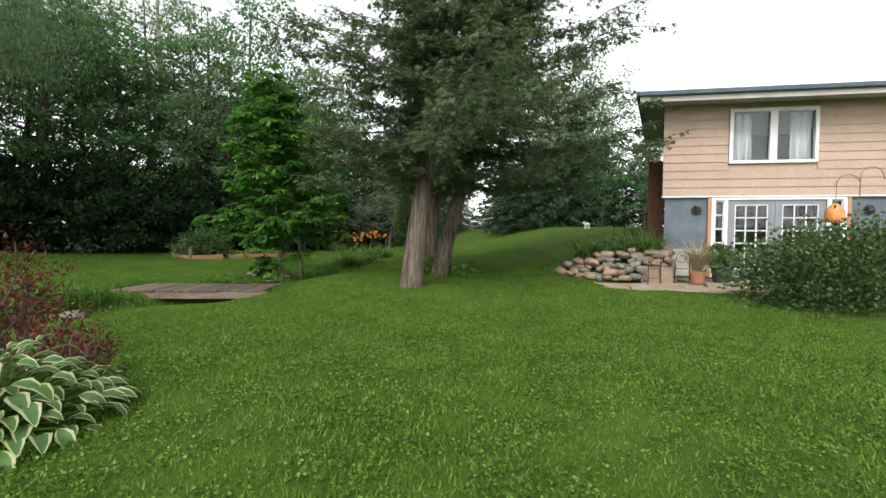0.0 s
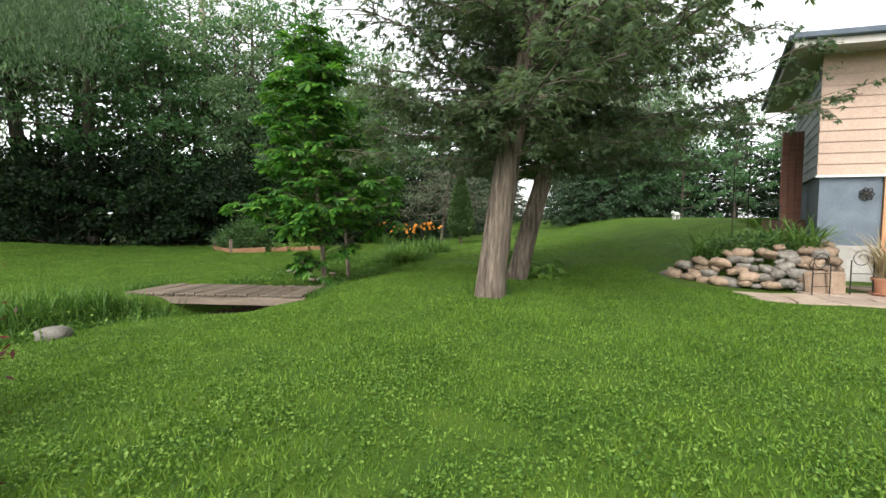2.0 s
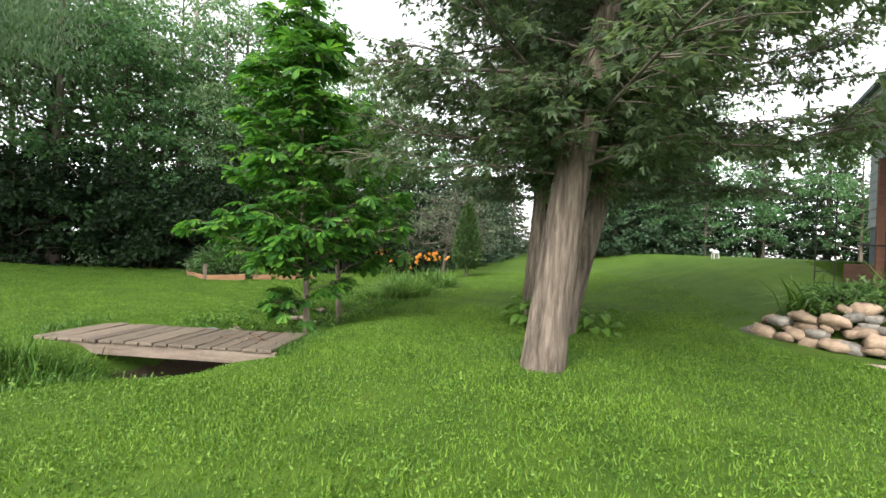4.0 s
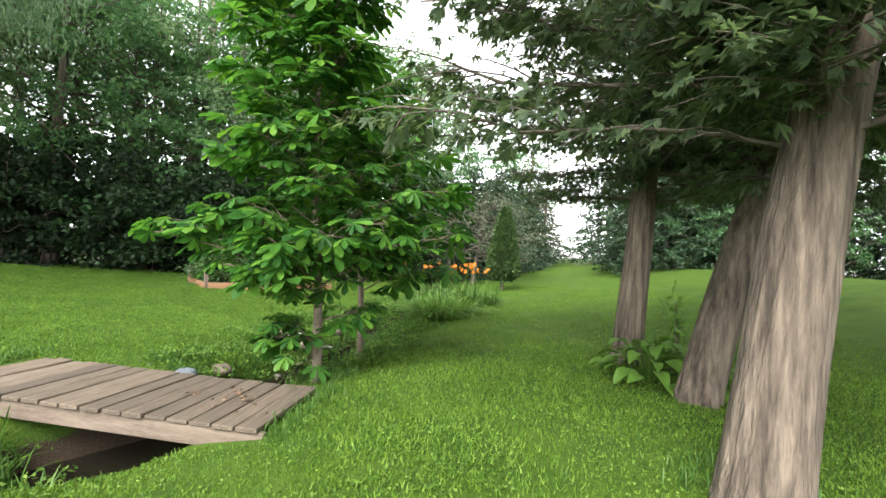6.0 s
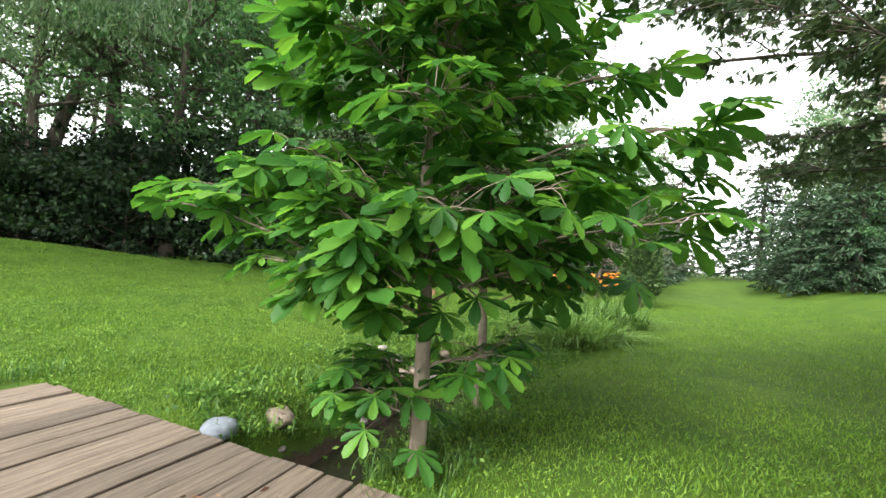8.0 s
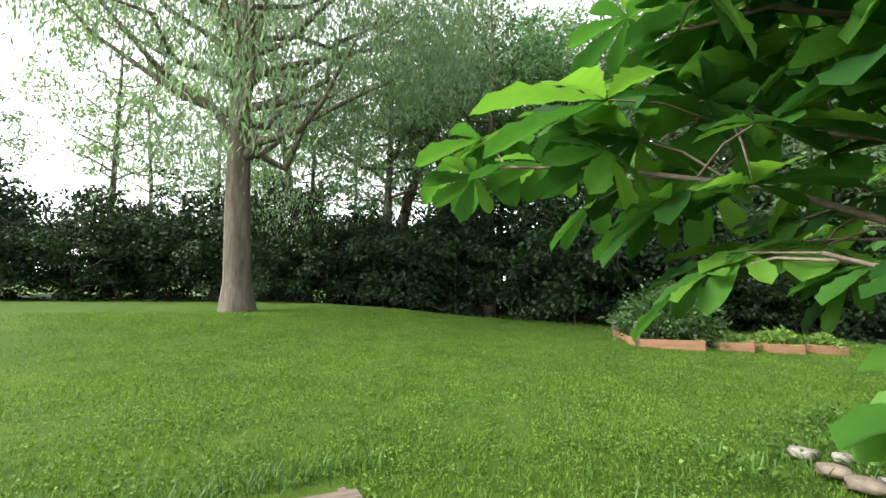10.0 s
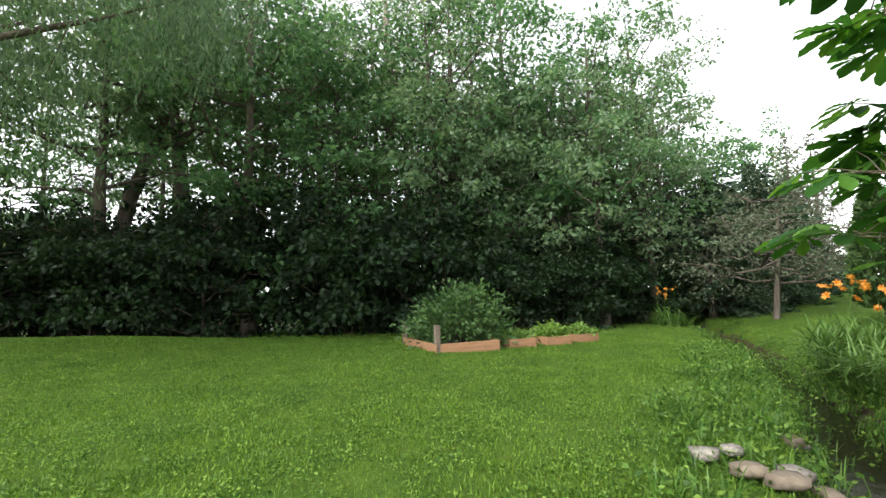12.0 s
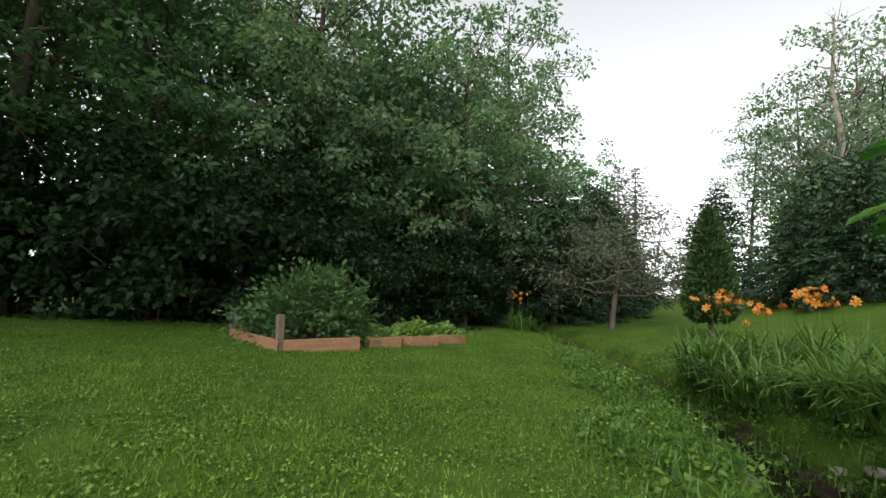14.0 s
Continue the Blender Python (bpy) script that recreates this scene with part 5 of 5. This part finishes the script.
def statue():
    """A small white animal figure of cast stone, one plain mesh."""
    bm = bmesh.new()
    def ball(x, y, z, sx, sy, sz):
        r = bmesh.ops.create_icosphere(bm, subdivisions=2, radius=1)
        bmesh.ops.transform(bm, verts=r["verts"], matrix=Matrix.Translation((x, y, z)) @ Matrix.Diagonal((sx, sy, sz, 1)))
    ball(0, 0, 0.27, 0.19, 0.11, 0.12)
    ball(-0.19, 0, 0.36, 0.08, 0.07, 0.08)
    ball(-0.26, 0, 0.34, 0.05, 0.04, 0.04)
    for lx in (-0.12, 0.12):
        for ly in (-0.06, 0.06):
            ball(lx, ly, 0.1, 0.032, 0.032, 0.12)
    me = bpy.data.meshes.new("garden_statue")
    bm.to_mesh(me)
    bm.free()
    me.materials.append(WHITE_STONE)
    me.polygons.foreach_set("use_smooth", [True] * len(me.polygons))
    ob = new("garden_statue", me)
    ob.matrix_world = pose(6.55, 21.2, gz(6.55, 21.2), 0, 0, 20) @ Matrix.Scale(0.8, 4)
    tagged(ob, "small white animal statue standing on the hill lawn", "statue")


statue()


def wire(points, r, sides=6):
    return tube(np.array(points, float), [r] * len(points), sides)


def shepherd_hook():
    s = thing("shepherd_hook", "rusty double shepherd's hook behind the shrub", "garden hook", pose(8.62, 9.6, -0.1))
    link_mesh("pole", *wire([(0, 0, -0.1), (0, 0, 1.2), (0, 0, 2.42)], 0.012), RUST_IRON, s)
    for sg, top in ((-1, 2.42), (1, 2.58)):
        pts = [(sg * 0.24 * (1 - math.cos(a)), 0, top - 0.15 + 0.20 * math.sin(a)) for a in np.linspace(0, 2.9, 12)]
        pts += [(sg * 0.50, 0, top - 0.20), (sg * 0.54, 0, top - 0.14)]
        link_mesh("hook", *wire(pts, 0.009), RUST_IRON, s, "curved iron arm")
    f = thing("bird_feeder", "orange beehive-shaped bird feeder with a wide tray", "bird feeder", pose(8.12, 9.6, 1.42))
    bm = bmesh.new()
    prof = [(0.0, 0.36), (0.04, 0.355), (0.10, 0.30), (0.145, 0.24), (0.15, 0.22), (0.165, 0.18), (0.17, 0.15), (0.175, 0.10), (0.178, 0.04), (0.17, 0.0), (0.0, 0.0)]
    rings = [[bm.verts.new((r * math.cos(a), r * math.sin(a), z)) for a in np.linspace(0, 2 * math.pi, 20, endpoint=False)] for r, z in prof]
    for a, b in zip(rings, rings[1:]):
        for i in range(20):
            bm.faces.new((a[i], a[(i + 1) % 20], b[(i + 1) % 20], b[i]))
    bmesh.ops.remove_doubles(bm, verts=bm.verts, dist=0.0005)
    part("hood", bm, FEEDER_ORANGE, f, smooth=True)
    bm = bmesh.new()
    bmesh.ops.create_cone(bm, cap_ends=True, segments=24, radius1=0.24, radius2=0.25, depth=0.03)
    part("tray", bm, FEEDER_ORANGE, f).location = (0, 0, -0.02)
    link_mesh("hanger", *wire([(0, 0, 0.35), (0.02, 0, 0.6), (0, 0, 0.82)], 0.006), RUST_IRON, f)


shepherd_hook()


def pot(name, label, x, y, z, r0, r1, h, material, saucer=False):
    p = thing(name, label, "plant pot", pose(x, y, z))
    bm = bmesh.new()
    prof = [(0, 0), (r0, 0), (r1, h * 0.86), (r1 * 1.08, h * 0.86), (r1 * 1.08, h), (r1 * 0.95, h), (r1 * 0.9, h * 0.85), (0, h * 0.85)]
    rings = [[bm.verts.new((r * math.cos(a), r * math.sin(a), q)) for a in np.linspace(0, 2 * math.pi, 20, endpoint=False)] for r, q in prof]
    for a, b in zip(rings, rings[1:]):
        for i in range(20):
            bm.faces.new((a[i], a[(i + 1) % 20], b[(i + 1) % 20], b[i]))
    bmesh.ops.remove_doubles(bm, verts=bm.verts, dist=0.0005)
    part("pot", bm, material, p)
    if saucer:
        bm = bmesh.new()
        bmesh.ops.create_cone(bm, cap_ends=True, segments=20, radius1=r0 * 1.3, radius2=r0 * 1.6, depth=0.04)
        part("saucer", bm, material, p).location = (0, 0, -0.018)
    return p


rng_p = np.random.default_rng(77)
pt = pot("plant_pot", "terracotta pot with tall dry ornamental grass", 5.95, 10.75, -0.01, 0.13, 0.18, 0.26, TERRACOTTA, True)
link_mesh("dry_grass", *blade_tufts([(0, 0, 0.2)], rng_p, 170, 0.95, 0.016, 0.05, 0.75), STRAW, pt, "straw-coloured arching grass")
pt = pot("plant_pot", "charcoal tapered planter with leafy green plant", 6.75, 11.15, -0.05, 0.18, 0.24, 0.40, PLANTER_GREY)
C = rng_p.normal(size=(420, 3)) * np.array([0.17, 0.17, 0.15]) + np.array([0, 0, 0.58])
link_mesh("foliage", *leaf_quads(C, unit(rng_p.normal(size=(420, 3)) + np.array([0, 0, 0.3])), 0.12, 0.08, rng_p), VEG_LEAF, pt)


def iron_trellis(x, y, z, h, turn, label):
    s = thing("iron_trellis", label, "trellis", pose(x, y, z, 0, 0, turn))
    for px in (-0.16, 0.16):
        link_mesh("upright", *wire([(px, 0, -0.1), (px, 0, h)], 0.011), IRON, s)
    for k in range(int(h / 0.22)):
        link_mesh("crossbar", *wire([(-0.16, 0, 0.15 + k * 0.22), (0.16, 0, 0.15 + k * 0.22)], 0.007), IRON, s)
    pts = [(0.16 * math.cos(a) * (1 - a / 14), 0.02, h + 0.02 + 0.16 * math.sin(a) * (1 - a / 14)) for a in np.linspace(0, 9, 26)]
    link_mesh("scroll", *wire(pts, 0.007), IRON, s)


iron_trellis(4.95, 10.75, -0.06, 0.55, 10, "low black iron scroll trellis against the stone wall")
iron_trellis(5.62, 10.8, -0.06, 0.6, -10, "low black iron scroll stand beside the pot")
iron_trellis(5.55, 14.6, gz(5.55, 14.6), 1.9, -20, "tall thin iron trellis on the terrace")


def wall_ornament(lx):
    p = HOUSE @ Vector((lx, 0.05, 1.72))
    o = thing("wall_ornament", "round black iron flower ornament on the stucco", "wall ornament", pose(p.x, p.y, p.z, 0, 0, HTURN))
    for k in range(7):
        a = k * 2 * math.pi / 7
        pts = [(0.035 * math.cos(a), -0.015, 0.035 * math.sin(a)), (0.11 * math.cos(a - 0.35), -0.03, 0.11 * math.sin(a - 0.35)), (0.13 * math.cos(a), -0.035, 0.13 * math.sin(a)), (0.11 * math.cos(a + 0.35), -0.03, 0.11 * math.sin(a + 0.35)), (0.035 * math.cos(a), -0.015, 0.035 * math.sin(a))]
        link_mesh("petal", *wire(pts, 0.013), IRON, o)
    bm = bmesh.new()
    bmesh.ops.create_icosphere(bm, subdivisions=2, radius=0.05)
    part("boss", bm, IRON, o, smooth=True)


wall_ornament(0.86)
wall_ornament(4.85)


def side_porch():
    """Red-brown boarded side entry with a handrail against the house's side wall."""
    s = thing("side_porch", "red-brown boarded side entry with an iron handrail", "porch", HOUSE)
    y0 = 2.0
    x0 = 0.30 * y0
    for i in range(3):
        part("board", box_bm(x0 - 0.48 + 0.15 * i, x0 - 0.34 + 0.15 * i, y0, y0 + 0.06, 0.5, 3.3, bevel=0.006), BROWN_PAINT, s)
    part("landing", box_bm(x0 - 0.48, x0 + 0.2, y0 + 0.07, y0 + 1.1, 0.4, 1.2), BROWN_PAINT, s)
    link_mesh("handrail", *wire([(x0 - 0.85, y0 - 1.0, 0.6), (x0 - 0.85, y0 - 1.0, 1.55), (x0 - 0.8, y0 - 0.02, 1.6)], 0.02), IRON, s)


side_porch()


DRY_LEAF = foliage("dry_leaf", (0.12, 0.06, 0.035), (0.18, 0.10, 0.06), (0.26, 0.17, 0.11), 0.1, 0.8)


def leaf_litter():
    """Dry leaves and twigs blown onto the bridge's end."""
    rng = np.random.default_rng(29)
    n = 45
    C = np.stack([-4.6 + 0.22 * rng.normal(size=n), 11.0 + 0.16 * rng.normal(size=n), np.full(n, -0.165) + 0.015 * rng.random(n)], -1)
    D = rng.normal(size=(n, 3)) * np.array([1, 1, 0.12])
    tagged(link_mesh("leaf_litter", *leaf_quads(C, D, 0.05, 0.024, rng), DRY_LEAF), "dry brown leaves scattered on the bridge planks", "leaf litter", kind="stuff")


leaf_litter()


def cables():
    line = thing("utility_line", "thin overhead cables on wooden poles beyond the trees", "utility line")
    for x, y in ((-9, 66), (60, 60)):
        link_mesh("pole", *tube([(x, y, 0), (x, y, 6), (x, y, 14)], [0.16, 0.14, 0.11], 8), BARK, line)
    for z in (12.2, 13.2):
        pts = curve_points((-9, 66, z), (60, 60, z), -1.2, 20, np.random.default_rng(1))
        link_mesh("cable", *tube(pts, [0.025] * 20, 5), IRON, line)


cables()

# ---- grass, last ----
def lawn_blades():
    rng = np.random.default_rng(17)

    def scatter(n, x0, x1, y0, y1):
        x, y = x0 + (x1 - x0) * rng.random(n), y0 + (y1 - y0) * rng.random(n)
        inset = np.minimum(np.minimum(x - x0, x1 - x), np.minimum(y - y0, y1 - y))
        ok = rng.random(n) < np.clip(inset / 2.5, 0, 1)
        ok &= np.abs(x - stream_x(y)) > 0.55
        ok &= ~((x > 3.6) & (y > 9.3 - 0.22 * (x - 6)))
        ok &= ~((x > -7.8) & (x < -3.95) & (y > 10.35 + 0.07 * (-4.0 - x)) & (y < 11.6 + 0.07 * (-4.0 - x)))
        ok &= ~((x > 2.9) & (y > 11.0) & (y < 13.5))
        return x[ok], y[ok]

    xs, ys = [], []
    for n, *r in ((360000, -7.5, 6.5, -1.2, 15), (340000, -21, -4.5, 8, 26), (170000, -9, 8, 10, 30)):
        x, y = scatter(n, *r)
        xs.append(x)
        ys.append(y)
    x, y = np.concatenate(xs), np.concatenate(ys)
    n = len(x)
    z = ground_z(x, y) - 0.004
    az = rng.random(n) * 6.283
    h = 0.020 + 0.034 * rng.random(n)
    w = 0.0045 + 0.004 * rng.random(n)
    base = np.stack([x, y, z], -1)
    side = np.stack([np.cos(az), np.sin(az), np.zeros(n)], -1) * w[:, None]
    tip = base + np.stack([rng.normal(scale=0.018, size=n), rng.normal(scale=0.018, size=n), h], -1)
    V = np.stack([base - side, base + side, tip], 1).reshape(-1, 3)
    tagged(link_mesh("lawn_grass", V, np.arange(3 * n).reshape(-1, 3), GRASS), "short mown grass blades of the lawn", "grass", kind="stuff")
    # clover and small weeds
    xs, ys = [], []
    for k, *r in ((390000, -7, 6, -1, 15), (330000, -20, -5, 9, 25)):
        a, b = scatter(k, *r)
        keep = np.sin(a * 5.3 + np.sin(b * 3.7) * 2) * np.sin(b * 4.9 + 1.4 * np.sin(a * 2.3)) > -0.55 + 0.9 * rng.random(len(a))
        keep &= (b < 6.5) | (a < -5.0) | (rng.random(len(a)) < 0.4)
        xs.append(a[keep])
        ys.append(b[keep])
    x, y = np.concatenate(xs), np.concatenate(ys)
    n = len(x)
    C = np.stack([x, y, ground_z(x, y) + 0.018 + 0.016 * rng.random(n)], -1)
    D = np.stack([rng.normal(size=n), rng.normal(size=n), 0.35 * rng.normal(size=n)], -1)
    V, F = leaf_quads(C, D, 0.023, 0.019, rng, 0.1, level=0.6)
    tagged(link_mesh("clover", V, F, CLOVER), "patches of clover leaves in the lawn", "clover", kind="stuff")


lawn_blades()


def bank_plants():
    rng = np.random.default_rng(18)
    cent = []
    for y0, y1, n, lo, hi in ((4.5, 10.2, 170, 0.4, 1.5), (8.6, 10.9, 110, 0.15, 1.2), (12.0, 14.6, 60, 0.55, 1.3), (14.4, 24.0, 520, 0.38, 1.6), (24, 31, 70, 0.2, 0.9)):
        for _ in range(n):
            y = y0 + (y1 - y0) * rng.random()
            s = -1 if rng.random() < (0.7 if y < 11 else 0.5) else 1
            x = float(stream_x(y)) + s * (lo + (hi - lo) * rng.random() ** 1.6) * (0.6 if s > 0 and y < 11 else 1)
            if -7.8 < x < -3.8 and 10.3 + 0.13 * (-4.0 - x) < y < 12.2:
                continue
            if 14.3 < y < 16.4 and rng.random() < 0.4:
                continue
            cent.append((x, y, gz(x, y) - 0.02))
    cent = np.array(cent)
    V1, F1 = blade_tufts(cent, rng, 26, 0.21, 0.011, 0.11, 0.75)
    near = cent[(cent[:, 1] < 10.3) & (cent[:, 0] < stream_x(cent[:, 1]))]
    V2, F2 = blade_tufts(near, rng, 16, 0.48, 0.016, 0.12, 0.6)
    tagged(link_mesh("bank_grass", *join([(V1, F1), (V2, F2)]), REED), "long uncut grass and reeds along the stream bank", "tall grass", kind="stuff")
    n = 26000
    idx = rng.integers(len(cent), size=n)
    C = cent[idx] + np.c_[rng.normal(scale=0.16, size=(n, 2)), 0.03 + 0.13 * rng.random(n)]
    D = unit(rng.normal(size=(n, 3)) * np.array([1, 1, 0.5]) + np.array([0, 0, 0.2]))
    tagged(link_mesh("bank_weeds", *leaf_quads(C, D, 0.055, 0.032, rng), CLOVER), "low leafy weeds on the stream bank", "weeds", kind="stuff")
    # long tufts at the sapling's foot and the bridge ends
    feet = [(-4.36 + 0.22 * rng.normal(), 12.3 + 0.22 * rng.normal()) for _ in range(16)]
    feet += [(-3.85 + 0.06 * rng.normal(), 10.4 + 0.12 * i) for i in range(11)] + [(-7.95 + 0.08 * rng.normal(), 10.9 + 0.12 * i) for i in range(11)]
    feet += [(-0.6 + 0.3 * math.cos(a), 9.95 + 0.3 * math.sin(a)) for a in np.linspace(0, 6.2, 12)]
    P = np.array([(x, y, gz(x, y) - 0.01) for x, y in feet])
    tagged(link_mesh("uncut_grass", *blade_tufts(P, rng, 22, 0.16, 0.009, 0.07, 0.6), REED), "uncut grass around the tree feet and bridge ends", "tall grass", kind="stuff")


bank_plants()
